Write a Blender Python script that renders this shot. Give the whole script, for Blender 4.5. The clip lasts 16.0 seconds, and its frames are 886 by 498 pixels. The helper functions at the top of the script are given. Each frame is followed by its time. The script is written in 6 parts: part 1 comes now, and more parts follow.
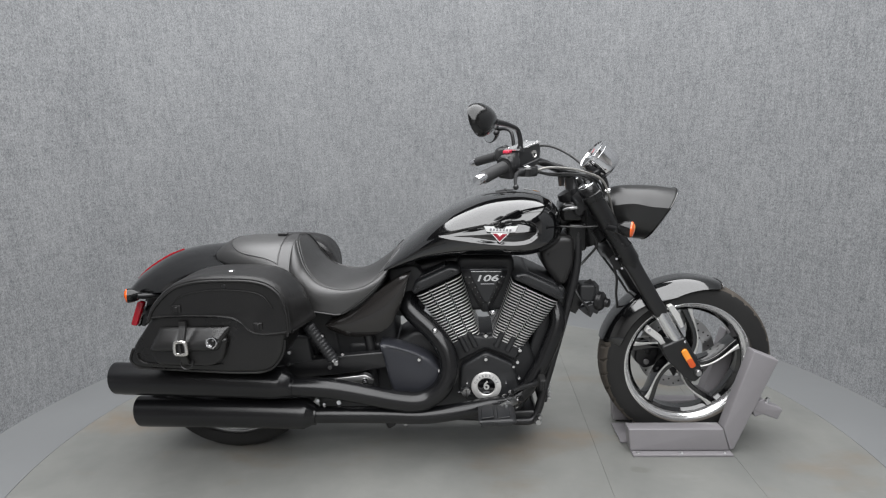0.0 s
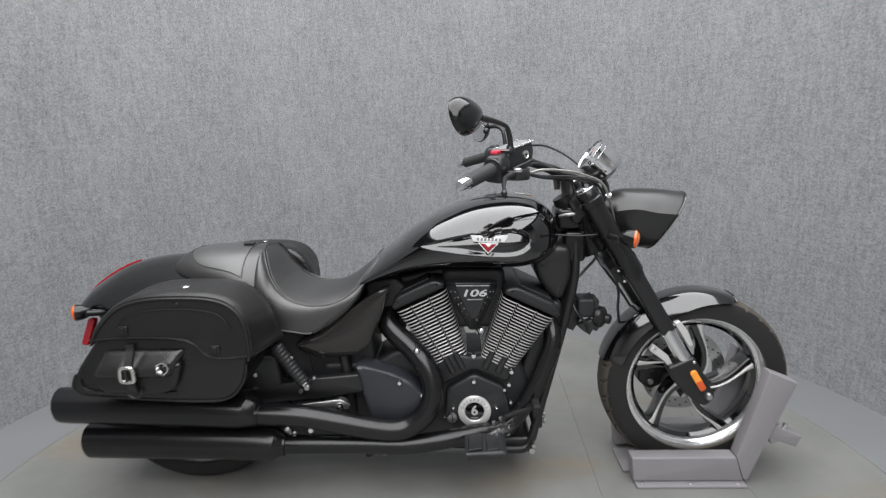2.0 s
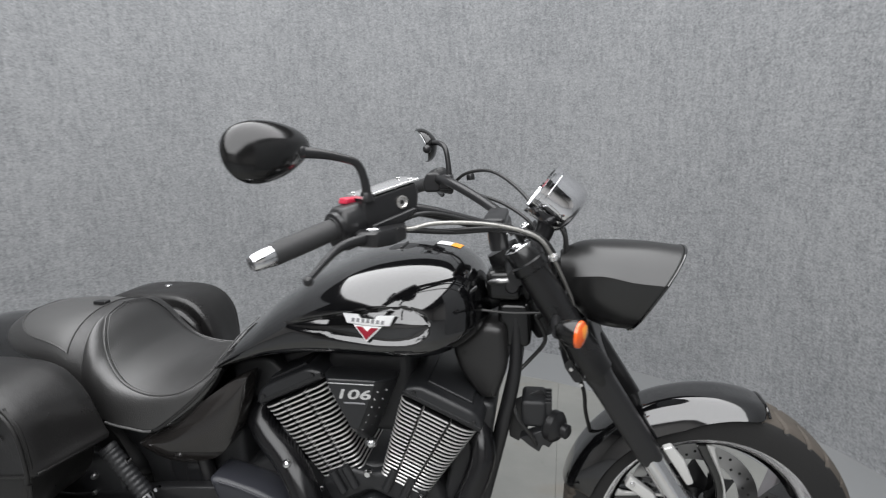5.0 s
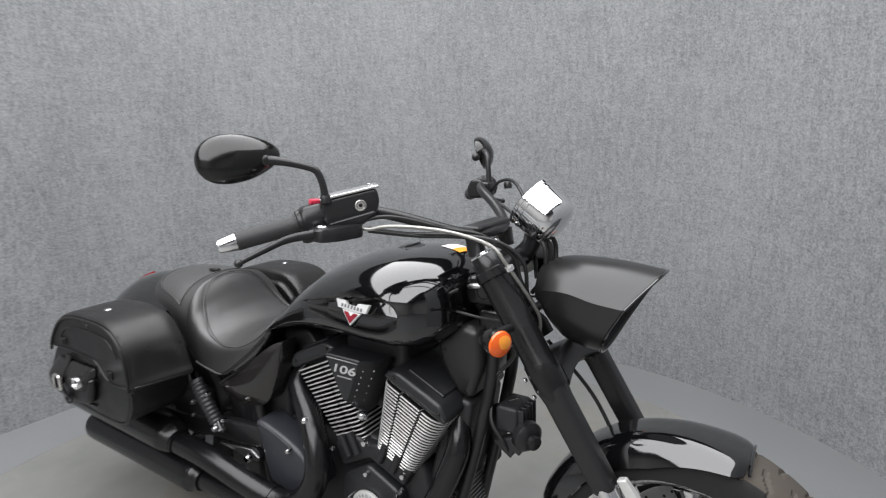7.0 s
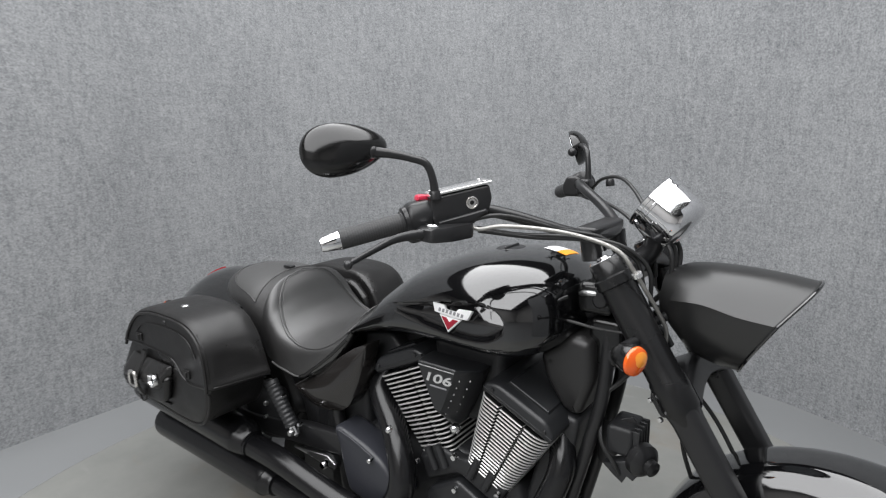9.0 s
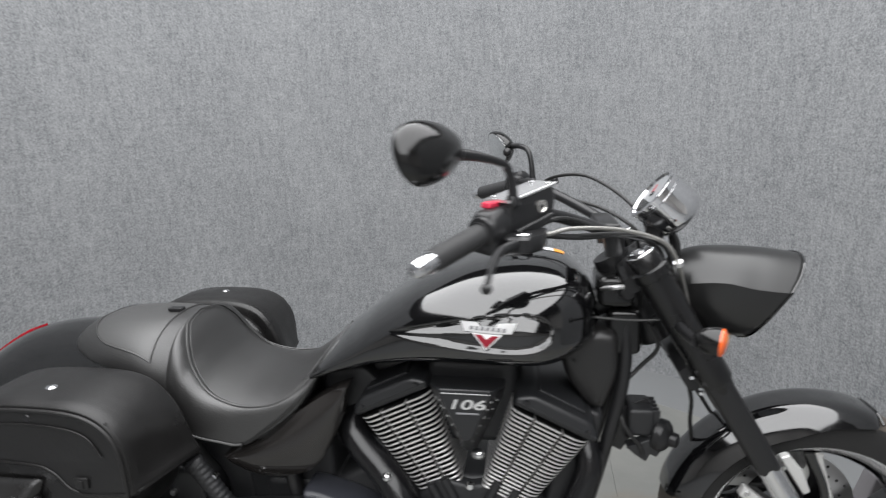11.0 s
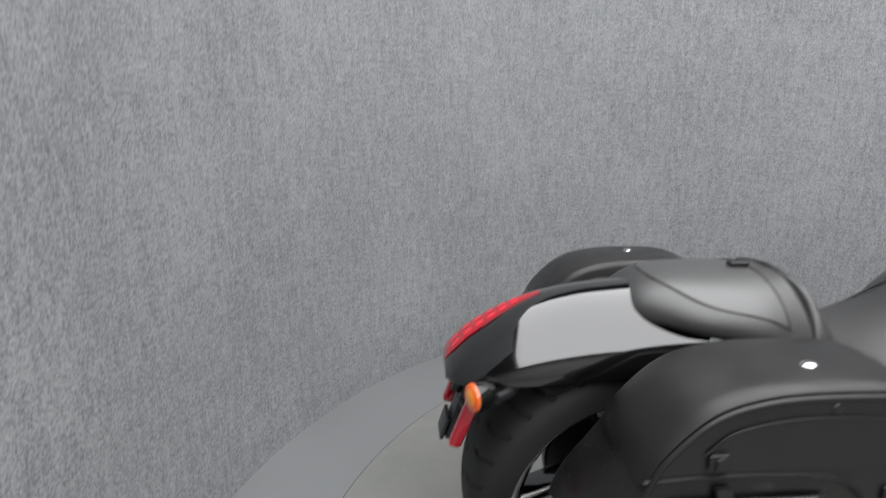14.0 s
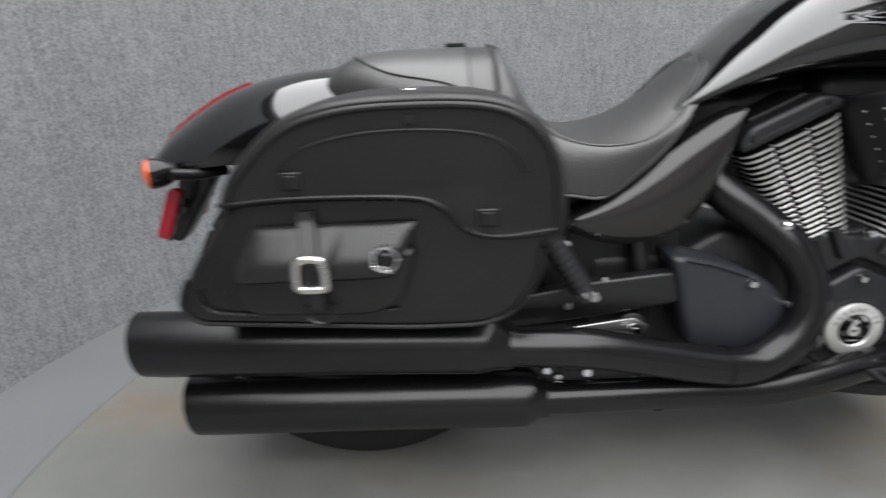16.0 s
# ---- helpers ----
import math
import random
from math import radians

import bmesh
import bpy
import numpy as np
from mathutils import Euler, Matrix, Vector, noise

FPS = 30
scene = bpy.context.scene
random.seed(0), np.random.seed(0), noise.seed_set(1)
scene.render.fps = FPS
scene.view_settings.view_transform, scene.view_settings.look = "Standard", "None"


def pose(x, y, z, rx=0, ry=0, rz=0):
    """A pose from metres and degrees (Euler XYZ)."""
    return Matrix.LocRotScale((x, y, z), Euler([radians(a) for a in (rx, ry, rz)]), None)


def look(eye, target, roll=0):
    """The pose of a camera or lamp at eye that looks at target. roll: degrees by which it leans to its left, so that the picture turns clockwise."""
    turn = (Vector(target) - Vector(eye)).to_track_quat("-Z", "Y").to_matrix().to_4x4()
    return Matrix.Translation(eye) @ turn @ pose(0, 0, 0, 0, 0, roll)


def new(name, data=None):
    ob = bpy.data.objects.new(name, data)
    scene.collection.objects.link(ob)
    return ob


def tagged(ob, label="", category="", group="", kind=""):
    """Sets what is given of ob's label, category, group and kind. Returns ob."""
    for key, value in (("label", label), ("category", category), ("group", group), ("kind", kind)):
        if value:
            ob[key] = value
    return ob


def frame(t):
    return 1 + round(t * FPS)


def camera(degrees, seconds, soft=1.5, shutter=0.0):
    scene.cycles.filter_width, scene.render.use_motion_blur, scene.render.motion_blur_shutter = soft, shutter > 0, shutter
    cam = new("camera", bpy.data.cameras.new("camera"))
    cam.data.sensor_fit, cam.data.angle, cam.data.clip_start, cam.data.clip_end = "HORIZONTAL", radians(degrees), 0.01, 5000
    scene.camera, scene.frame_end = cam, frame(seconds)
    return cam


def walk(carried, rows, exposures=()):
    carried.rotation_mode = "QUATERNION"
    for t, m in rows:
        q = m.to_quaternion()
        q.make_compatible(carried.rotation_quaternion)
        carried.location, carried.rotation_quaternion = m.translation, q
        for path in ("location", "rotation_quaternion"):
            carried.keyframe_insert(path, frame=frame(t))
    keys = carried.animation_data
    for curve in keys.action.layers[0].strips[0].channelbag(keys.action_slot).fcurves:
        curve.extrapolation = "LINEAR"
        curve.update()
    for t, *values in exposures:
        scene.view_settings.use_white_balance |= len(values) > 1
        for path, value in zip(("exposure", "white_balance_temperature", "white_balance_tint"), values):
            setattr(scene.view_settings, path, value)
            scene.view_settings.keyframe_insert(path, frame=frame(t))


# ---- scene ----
from mathutils.geometry import tessellate_polygon

cam = camera(75.2, 16.0, 1.2, 0.8)
PATH = [
    (0, (0.908, -2.016, 1.141), (0.795, -0.059, 0.744), -1.2),
    (0.5, (0.918, -2.007, 1.145), (0.809, -0.051, 0.743), -1.3),
    (1, (0.921, -1.973, 1.146), (0.82, -0.017, 0.744), -1.3),
    (1.5, (0.946, -1.91, 1.147), (0.848, 0.046, 0.745), -1.3),
    (2, (0.945, -1.814, 1.139), (0.838, 0.142, 0.737), -1.3),
    (2.5, (0.871, -1.608, 1.154), (0.764, 0.346, 0.743), -1.2),
    (3, (0.832, -1.436, 1.178), (0.735, 0.517, 0.758), -1.2),
    (3.5, (0.915, -1.273, 1.182), (0.822, 0.679, 0.755), -1.6),
    (4, (1.043, -1.162, 1.169), (0.914, 0.787, 0.738), -1.8),
    (4.5, (1.173, -1.181, 1.176), (0.945, 0.759, 0.746), -1.9),
    (4.7, (1.251, -1.205, 1.201), (0.955, 0.726, 0.772), -2.1),
    (6.8, (1.838, -1.072, 1.206), (0.754, 0.559, 0.8), -1.8),
    (7, (1.87, -1.08, 1.21), (0.749, 0.527, 0.81), -1.8),
    (7.5, (1.91, -1.093, 1.212), (0.697, 0.448, 0.817), -1.7),
    (8, (1.877, -1.106, 1.213), (0.623, 0.4, 0.815), -1.5),
    (8.5, (1.775, -1.096, 1.198), (0.513, 0.405, 0.804), -1.3),
    (9, (1.691, -1.084, 1.202), (0.471, 0.447, 0.796), -1.4),
    (9.2, (1.657, -1.102, 1.203), (0.477, 0.462, 0.799), -1.3),
    (11.3, (0.934, -1.228, 1.212), (0.697, 0.711, 0.787), -1.6),
    (11.5, (0.822, -1.238, 1.222), (0.628, 0.706, 0.794), -1.5),
    (12, (0.559, -1.255, 1.231), (0.447, 0.695, 0.8), -1.5),
    (12.5, (0.285, -1.198, 1.198), (0.235, 0.75, 0.75), -1.2),
    (13, (0.004, -1.116, 1.181), (0.005, 0.83, 0.72), -0.9),
    (13.5, (-0.204, -1.073, 1.145), (-0.181, 0.872, 0.682), -1.0),
    (14, (-0.377, -1.032, 1.076), (-0.3, 0.91, 0.606), -0.2),
    (14.5, (-0.416, -1.022, 0.937), (-0.302, 0.91, 0.435), -0.3),
    (15, (-0.31, -1.068, 0.829), (-0.218, 0.851, 0.273), -1.1),
    (15.5, (-0.057, -1.092, 0.782), (-0.024, 0.814, 0.177), -1.8),
    (16, (0.201, -1.096, 0.77), (0.166, 0.803, 0.145), -2.4),
]
walk(cam, [(t, look(eye, target, roll)) for t, eye, target, roll in PATH])

# ---- light ----
TABLE = (0.805, -0.05)          # centre of the turntable
WALL_R, DISC_R = 1.795, 1.485

world = bpy.data.worlds.new("room_air")
scene.world = world
world.use_nodes = True
world.node_tree.nodes["Background"].inputs[0].default_value = (0.80, 0.86, 1.0, 1)
world.node_tree.nodes["Background"].inputs[1].default_value = 0.03


def area(name, place, target, sx, sy, power, colour=(1, 0.98, 0.95)):
    lamp = bpy.data.lights.new(name, "AREA")
    lamp.shape, lamp.size, lamp.size_y, lamp.energy, lamp.color = "RECTANGLE", sx, sy, power, colour
    ob = new(name, lamp)
    ob.matrix_world = look(place, target)
    return tagged(ob, "large soft white light panel over the turntable", "lamp", kind="structure")


area("overhead_softbox", (0.90, -2.45, 3.3), (0.90, -2.449, 0), 4.3, 8.0, 525, (0.98, 0.985, 1.0))


# ---- materials ----
def mat(name, colour, rough=0.5, metal=0.0, coat=0.0, bump=0.0, bump_scale=200.0, vary=0.0, vary_scale=6.0, rough_vary=0.0, spec=0.5, wrinkle=0.0):
    m = bpy.data.materials.new(name)
    m.use_nodes = True
    nt = m.node_tree
    b = nt.nodes["Principled BSDF"]
    b.inputs["Base Color"].default_value = (*colour, 1)
    b.inputs["Roughness"].default_value = rough
    b.inputs["Metallic"].default_value = metal
    b.inputs["Coat Weight"].default_value = coat
    b.inputs["Coat Roughness"].default_value = 0.04
    b.inputs["Specular IOR Level"].default_value = spec
    tc = nt.nodes.new("ShaderNodeTexCoord")
    if vary or rough_vary:
        n = nt.nodes.new("ShaderNodeTexNoise")
        n.inputs["Scale"].default_value, n.inputs["Detail"].default_value = vary_scale, 8
        nt.links.new(tc.outputs["Object"], n.inputs["Vector"])
        if vary:
            mix = nt.nodes.new("ShaderNodeMix")
            mix.data_type = "RGBA"
            mix.inputs[6].default_value = (*[c * (1 - vary) for c in colour], 1)
            mix.inputs[7].default_value = (*[min(1, c * (1 + vary)) for c in colour], 1)
            nt.links.new(n.outputs["Fac"], mix.inputs[0])
            nt.links.new(mix.outputs[2], b.inputs["Base Color"])
        if rough_vary:
            mr = nt.nodes.new("ShaderNodeMapRange")
            mr.inputs["From Min"].default_value, mr.inputs["From Max"].default_value = 0.3, 0.7
            mr.inputs["To Min"].default_value, mr.inputs["To Max"].default_value = max(0.02, rough - rough_vary), rough + rough_vary
            nt.links.new(n.outputs["Fac"], mr.inputs["Value"])
            nt.links.new(mr.outputs[0], b.inputs["Roughness"])
    if bump:
        n2 = nt.nodes.new("ShaderNodeTexNoise")
        n2.inputs["Scale"].default_value, n2.inputs["Detail"].default_value = bump_scale, 4
        nt.links.new(tc.outputs["Object"], n2.inputs["Vector"])
        bp = nt.nodes.new("ShaderNodeBump")
        bp.inputs["Strength"].default_value, bp.inputs["Distance"].default_value = bump, 0.002
        nt.links.new(n2.outputs["Fac"], bp.inputs["Height"])
        nt.links.new(bp.outputs[0], b.inputs["Normal"])
        if wrinkle:
            n3 = nt.nodes.new("ShaderNodeTexNoise")
            n3.inputs["Scale"].default_value, n3.inputs["Detail"].default_value = 16, 3
            nt.links.new(tc.outputs["Object"], n3.inputs["Vector"])
            b2 = nt.nodes.new("ShaderNodeBump")
            b2.inputs["Strength"].default_value, b2.inputs["Distance"].default_value = wrinkle, 0.012
            nt.links.new(n3.outputs["Fac"], b2.inputs["Height"])
            nt.links.new(b2.outputs[0], bp.inputs["Normal"])
    return m


def table_material():
    """Worn grey paint with faint scuffs and brownish stains."""
    m = bpy.data.materials.new("painted_turntable")
    m.use_nodes = True
    nt = m.node_tree
    b = nt.nodes["Principled BSDF"]
    tc = nt.nodes.new("ShaderNodeTexCoord")

    def layer(scale, lo, hi, detail=6, stretch=(1, 1, 1)):
        mp = nt.nodes.new("ShaderNodeMapping")
        mp.inputs["Scale"].default_value = stretch
        nt.links.new(tc.outputs["Object"], mp.inputs["Vector"])
        n = nt.nodes.new("ShaderNodeTexNoise")
        n.inputs["Scale"].default_value, n.inputs["Detail"].default_value, n.inputs["Roughness"].default_value = scale, detail, 0.62
        nt.links.new(mp.outputs[0], n.inputs["Vector"])
        r = nt.nodes.new("ShaderNodeMapRange")
        r.inputs["From Min"].default_value, r.inputs["From Max"].default_value = lo, hi
        nt.links.new(n.outputs["Fac"], r.inputs["Value"])
        return r.outputs[0]

    def over(below, colour, mask, most):
        k = nt.nodes.new("ShaderNodeMath")
        k.operation = "MULTIPLY"
        k.inputs[1].default_value = most
        nt.links.new(mask, k.inputs[0])
        x = nt.nodes.new("ShaderNodeMix")
        x.data_type = "RGBA"
        nt.links.new(k.outputs[0], x.inputs[0])
        if isinstance(below, tuple):
            x.inputs[6].default_value = below
        else:
            nt.links.new(below, x.inputs[6])
        x.inputs[7].default_value = colour
        return x.outputs[2]

    c = over((0.166, 0.169, 0.160, 1), (0.206, 0.207, 0.194, 1), layer(2.6, 0.35, 0.65), 1.0)
    c = over(c, (0.185, 0.146, 0.106, 1), layer(1.9, 0.56, 0.76, 9, (0.7, 1.6, 1)), 0.75)
    c = over(c, (0.24, 0.242, 0.233, 1), layer(7.0, 0.60, 0.74, 8, (0.5, 2.2, 1)), 0.5)
    c = over(c, (0.12, 0.118, 0.11, 1), layer(11.0, 0.66, 0.78, 8, (1.0, 0.6, 1)), 0.55)

    def spot(x, y, sx, sy, soft):
        """A ragged oval stain centred at x, y."""
        mp = nt.nodes.new("ShaderNodeMapping")
        mp.vector_type = "TEXTURE"
        mp.inputs["Location"].default_value, mp.inputs["Scale"].default_value = (x, y, 0), (sx, sy, 1)
        nt.links.new(tc.outputs["Object"], mp.inputs["Vector"])
        ln = nt.nodes.new("ShaderNodeVectorMath")
        ln.operation = "LENGTH"
        nt.links.new(mp.outputs[0], ln.inputs[0])
        rag = nt.nodes.new("ShaderNodeMath")
        rag.operation = "MULTIPLY_ADD"
        rag.inputs[1].default_value = -0.9
        nt.links.new(layer(14.0, 0.25, 0.75, 6), rag.inputs[0])
        nt.links.new(ln.outputs["Value"], rag.inputs[2])
        r = nt.nodes.new("ShaderNodeMapRange")
        r.inputs["From Min"].default_value, r.inputs["From Max"].default_value = 0.6, 0.6 - soft
        nt.links.new(rag.outputs[0], r.inputs["Value"])
        return r.outputs[0]

    c = over(c, (0.225, 0.165, 0.11, 1), spot(-0.50, 0.09, 0.24, 0.12, 1.1), 0.55)
    c = over(c, (0.215, 0.165, 0.115, 1), spot(1.23, 0.01, 0.24, 0.055, 1.0), 0.6)
    c = over(c, (0.14, 0.14, 0.125, 1), spot(1.462, -0.212, 0.036, 0.022, 0.4), 0.6)
    nt.links.new(c, b.inputs["Base Color"])
    rr = nt.nodes.new("ShaderNodeMapRange")
    rr.inputs["To Min"].default_value, rr.inputs["To Max"].default_value = 0.36, 0.62
    nt.links.new(layer(3.4, 0.3, 0.7), rr.inputs["Value"])
    nt.links.new(rr.outputs[0], b.inputs["Roughness"])
    bp = nt.nodes.new("ShaderNodeBump")
    bp.inputs["Strength"].default_value, bp.inputs["Distance"].default_value = 0.08, 0.002
    nt.links.new(layer(90, 0, 1, 3), bp.inputs["Height"])
    nt.links.new(bp.outputs[0], b.inputs["Normal"])
    return m


def carpet_material():
    """Grey woven carpet: fine fleck, stretched upright, over broad worn tones."""
    m = bpy.data.materials.new("grey_carpet")
    m.use_nodes = True
    nt = m.node_tree
    b = nt.nodes["Principled BSDF"]
    b.inputs["Roughness"].default_value, b.inputs["Specular IOR Level"].default_value = 1.0, 0.1
    tc = nt.nodes.new("ShaderNodeTexCoord")

    def noise_node(scale, stretch, detail, rough=0.6):
        mp = nt.nodes.new("ShaderNodeMapping")
        mp.inputs["Scale"].default_value = stretch
        nt.links.new(tc.outputs["Object"], mp.inputs["Vector"])
        n = nt.nodes.new("ShaderNodeTexNoise")
        n.inputs["Scale"].default_value, n.inputs["Detail"].default_value, n.inputs["Roughness"].default_value = scale, detail, rough
        nt.links.new(mp.outputs[0], n.inputs["Vector"])
        return n

    fleck = noise_node(165, (1, 1, 0.75), 4, 0.8)
    streak = noise_node(60, (1, 1, 0.22), 4)
    weft = noise_node(70, (0.2, 0.2, 1), 4)
    broad = noise_node(2.2, (1, 1, 0.7), 3)

    def mixer(op, a, c):
        x = nt.nodes.new("ShaderNodeMath")
        x.operation = op
        for i, v in enumerate((a, c)):
            if isinstance(v, (int, float)):
                x.inputs[i].default_value = v
            else:
                nt.links.new(v, x.inputs[i])
        return x.outputs[0]

    s = mixer("ADD", mixer("MULTIPLY", fleck.outputs["Fac"], 1.0), mixer("MULTIPLY", streak.outputs["Fac"], 0.25))
    s = mixer("ADD", mixer("ADD", s, 0.08), mixer("MULTIPLY", weft.outputs["Fac"], 0.15))
    s = mixer("ADD", s, mixer("MULTIPLY", broad.outputs["Fac"], 0.15))
    ramp = nt.nodes.new("ShaderNodeValToRGB")
    ramp.color_ramp.elements[0].position, ramp.color_ramp.elements[0].color = 0.39, (0.112, 0.118, 0.126, 1)
    ramp.color_ramp.elements[1].position, ramp.color_ramp.elements[1].color = 0.63, (0.362, 0.368, 0.374, 1)
    nt.links.new(mixer("MULTIPLY", s, 0.6), ramp.inputs[0])
    nt.links.new(ramp.outputs[0], b.inputs["Base Color"])
    bp = nt.nodes.new("ShaderNodeBump")
    bp.inputs["Strength"].default_value, bp.inputs["Distance"].default_value = 0.35, 0.003
    nt.links.new(fleck.outputs["Fac"], bp.inputs["Height"])
    nt.links.new(bp.outputs[0], b.inputs["Normal"])
    return m


CARPET = carpet_material()
TABLE_PAINT = table_material()
FLOOR_PAINT = mat("painted_floor", (0.182, 0.187, 0.190), 0.5, vary=0.08, vary_scale=2.5, rough_vary=0.1, bump=0.08, bump_scale=90)
PLASTER = mat("room_plaster", (0.46, 0.45, 0.44), 0.9, vary=0.06, vary_scale=1.5)
DARKCEIL = mat("dark_ceiling_paint", (0.06, 0.06, 0.062), 0.9, vary=0.06, vary_scale=1.5)
JOINT = mat("dark_joint", (0.03, 0.03, 0.03), 0.9)
GLOSS = mat("gloss_black_paint", (0.0030, 0.0030, 0.0034), 0.09, coat=1.0, spec=0.65)
SMOKED = mat("smoked_gloss_panel", (0.017, 0.0155, 0.0148), 0.10, spec=0.6, rough_vary=0.03)
SATIN = mat("satin_black_paint", (0.0118, 0.0118, 0.0126), 0.33, vary=0.15, vary_scale=9, rough_vary=0.05)
FORKBLACK = mat("gloss_black_fork_coating", (0.006, 0.006, 0.0064), 0.27, vary=0.15, vary_scale=9, rough_vary=0.06)
VISOR = mat("satin_black_cowl", (0.012, 0.012, 0.012), 0.3, rough_vary=0.04, spec=0.6)
EXHAUST = mat("matte_black_exhaust", (0.0055, 0.0055, 0.0062), 0.24, rough_vary=0.02, bump=0.015, bump_scale=300, spec=0.5)
CASTING = mat("black_engine_casting", (0.0173, 0.0177, 0.0190), 0.45, bump=0.25, bump_scale=420, rough_vary=0.08)
COVER = mat("dark_grey_cover", (0.0150, 0.0156, 0.0170), 0.38, bump=0.08, bump_scale=500)
NECK = mat("moulded_neck_plastic", (0.017, 0.0166, 0.0166), 0.36, bump=0.05, bump_scale=400)
SLATE = mat("slate_grey_cover", (0.0269, 0.0282, 0.0346), 0.38, bump=0.06, bump_scale=500)
LEATHER = mat("black_leather", (0.0080, 0.0076, 0.0076), 0.37, spec=0.5, bump=0.2, bump_scale=300, vary=0.4, vary_scale=6, rough_vary=0.16, wrinkle=0.09)
SEATVINYL = mat("black_seat_vinyl", (0.019, 0.0186, 0.0185), 0.40, spec=1.0, bump=0.3, bump_scale=330, rough_vary=0.05)
# same seat vinyl, its colour paled to stand in for grazing reflection
PADSHEEN = mat("pad_top_vinyl_sheen", (0.046, 0.0457, 0.0452), 0.38, spec=1.0, bump=0.3, bump_scale=330)
SHINYLEATHER = mat("shiny_leather", (0.0130, 0.0126, 0.0126), 0.31, bump=0.15, bump_scale=160, rough_vary=0.06, wrinkle=0.02)
DIAL = mat("dial_face", (0.33, 0.34, 0.35), 0.25, coat=1.0)
RUBBER = mat("tyre_rubber", (0.0098, 0.0096, 0.0094), 0.72, vary=0.3, vary_scale=10, bump=0.15, bump_scale=200)
DUSTY = mat("dusty_tyre_rubber", (0.066, 0.056, 0.046), 0.8, vary=0.35, vary_scale=8, bump=0.15, bump_scale=200)
GRIP = mat("grip_rubber", (0.03, 0.03, 0.031), 0.55, bump=0.3, bump_scale=400)
CHROME = mat("chrome", (0.82, 0.82, 0.83), 0.07, metal=1.0)
POLISHED = mat("polished_aluminium", (0.82, 0.82, 0.82), 0.22, metal=0.85, rough_vary=0.05)
FINSILVER = mat("machined_fin_edge", (0.72, 0.71, 0.70), 0.30, metal=0.6)
FINBLACK = mat("matte_black_fin", (0.004, 0.004, 0.0042), 0.5)
RINGSILVER = mat("brushed_badge_metal", (0.66, 0.655, 0.64), 0.32, metal=0.45)
TRIM = mat("grey_trim", (0.07, 0.07, 0.07), 0.35)
PLASTICBLACK = mat("black_shell_plastic", (0.006, 0.006, 0.006), 0.17)
STEEL = mat("brushed_steel", (0.5, 0.5, 0.5), 0.35, metal=1.0, rough_vary=0.08)
BRAID = mat("braided_steel_hose", (0.40, 0.39, 0.37), 0.32, metal=0.85, bump=0.5, bump_scale=900)
CABLE = mat("black_cable", (0.015, 0.015, 0.015), 0.4)
CHOCK = mat("grey_powder_coat", (0.235, 0.225, 0.235), 0.42, vary=0.08, vary_scale=12, bump=0.08, bump_scale=300)
WHITE = mat("white_print", (0.75, 0.75, 0.75), 0.4)
GREYPRINT = mat("grey_print", (0.22, 0.22, 0.23), 0.4)
BUCKLE = mat("satin_nickel", (0.72, 0.70, 0.67), 0.24, metal=1.0, rough_vary=0.06)
BADGERED = mat("badge_red", (0.28, 0.015, 0.03), 0.25)
SWITCHRED = mat("switch_red", (0.60, 0.03, 0.07), 0.35)
REDLENS = mat("red_lens", (0.34, 0.004, 0.014), 0.12, coat=0.6)
REDCELL = mat("red_lamp_cell", (0.62, 0.012, 0.03), 0.15, coat=0.6)
AMBER = mat("amber_lens", (0.80, 0.115, 0.008), 0.1, coat=0.8)
AMBERDARK = mat("deep_amber_lens", (0.62, 0.085, 0.01), 0.15, coat=0.8)
# fork reflectors, and the hot spot painted on the signal lenses
AMBERBRIGHT = mat("amber_reflector_and_hot_spot", (0.92, 0.32, 0.03), 0.2, coat=0.8)
ORANGE = mat("orange_print", (0.85, 0.32, 0.03), 0.4)
MIRROR = mat("mirror_glass", (0.88, 0.9, 0.9), 0.01, metal=1.0)
GLASS = mat("clear_lens", (0.55, 0.57, 0.58), 0.06, metal=0.7)


# ---- mesh helpers ----
def part(name, bm, material, parent=None, label="", angle=38):
    """Link a bmesh as one mesh object, under a thing or a part."""
    bmesh.ops.recalc_face_normals(bm, faces=bm.faces)
    me = bpy.data.meshes.new(name)
    bm.to_mesh(me)
    bm.free()
    me.set_sharp_from_angle(angle=radians(angle))
    for m in (material if isinstance(material, (list, tuple)) else [material]):
        me.materials.append(m)
    ob = new(name, me)
    if parent:
        ob.parent = parent
        if parent.type == "EMPTY":
            ob.matrix_parent_inverse = Matrix.Translation(-parent.location)
    return tagged(ob, label)


def again(name, ob, m, parent, label=""):
    """Another object on the same mesh, moved by m."""
    o = new(name, ob.data)
    o.parent = parent
    if parent.type == "EMPTY":
        o.matrix_parent_inverse = Matrix.Translation(-parent.location)
    o.matrix_basis = m
    return tagged(o, label)


def base(name, x, y, label, category, group="", kind=""):
    e = new(name)
    e.empty_display_size = 0.1
    e.location = (x, y, 0)
    return tagged(e, label, category, group, kind)


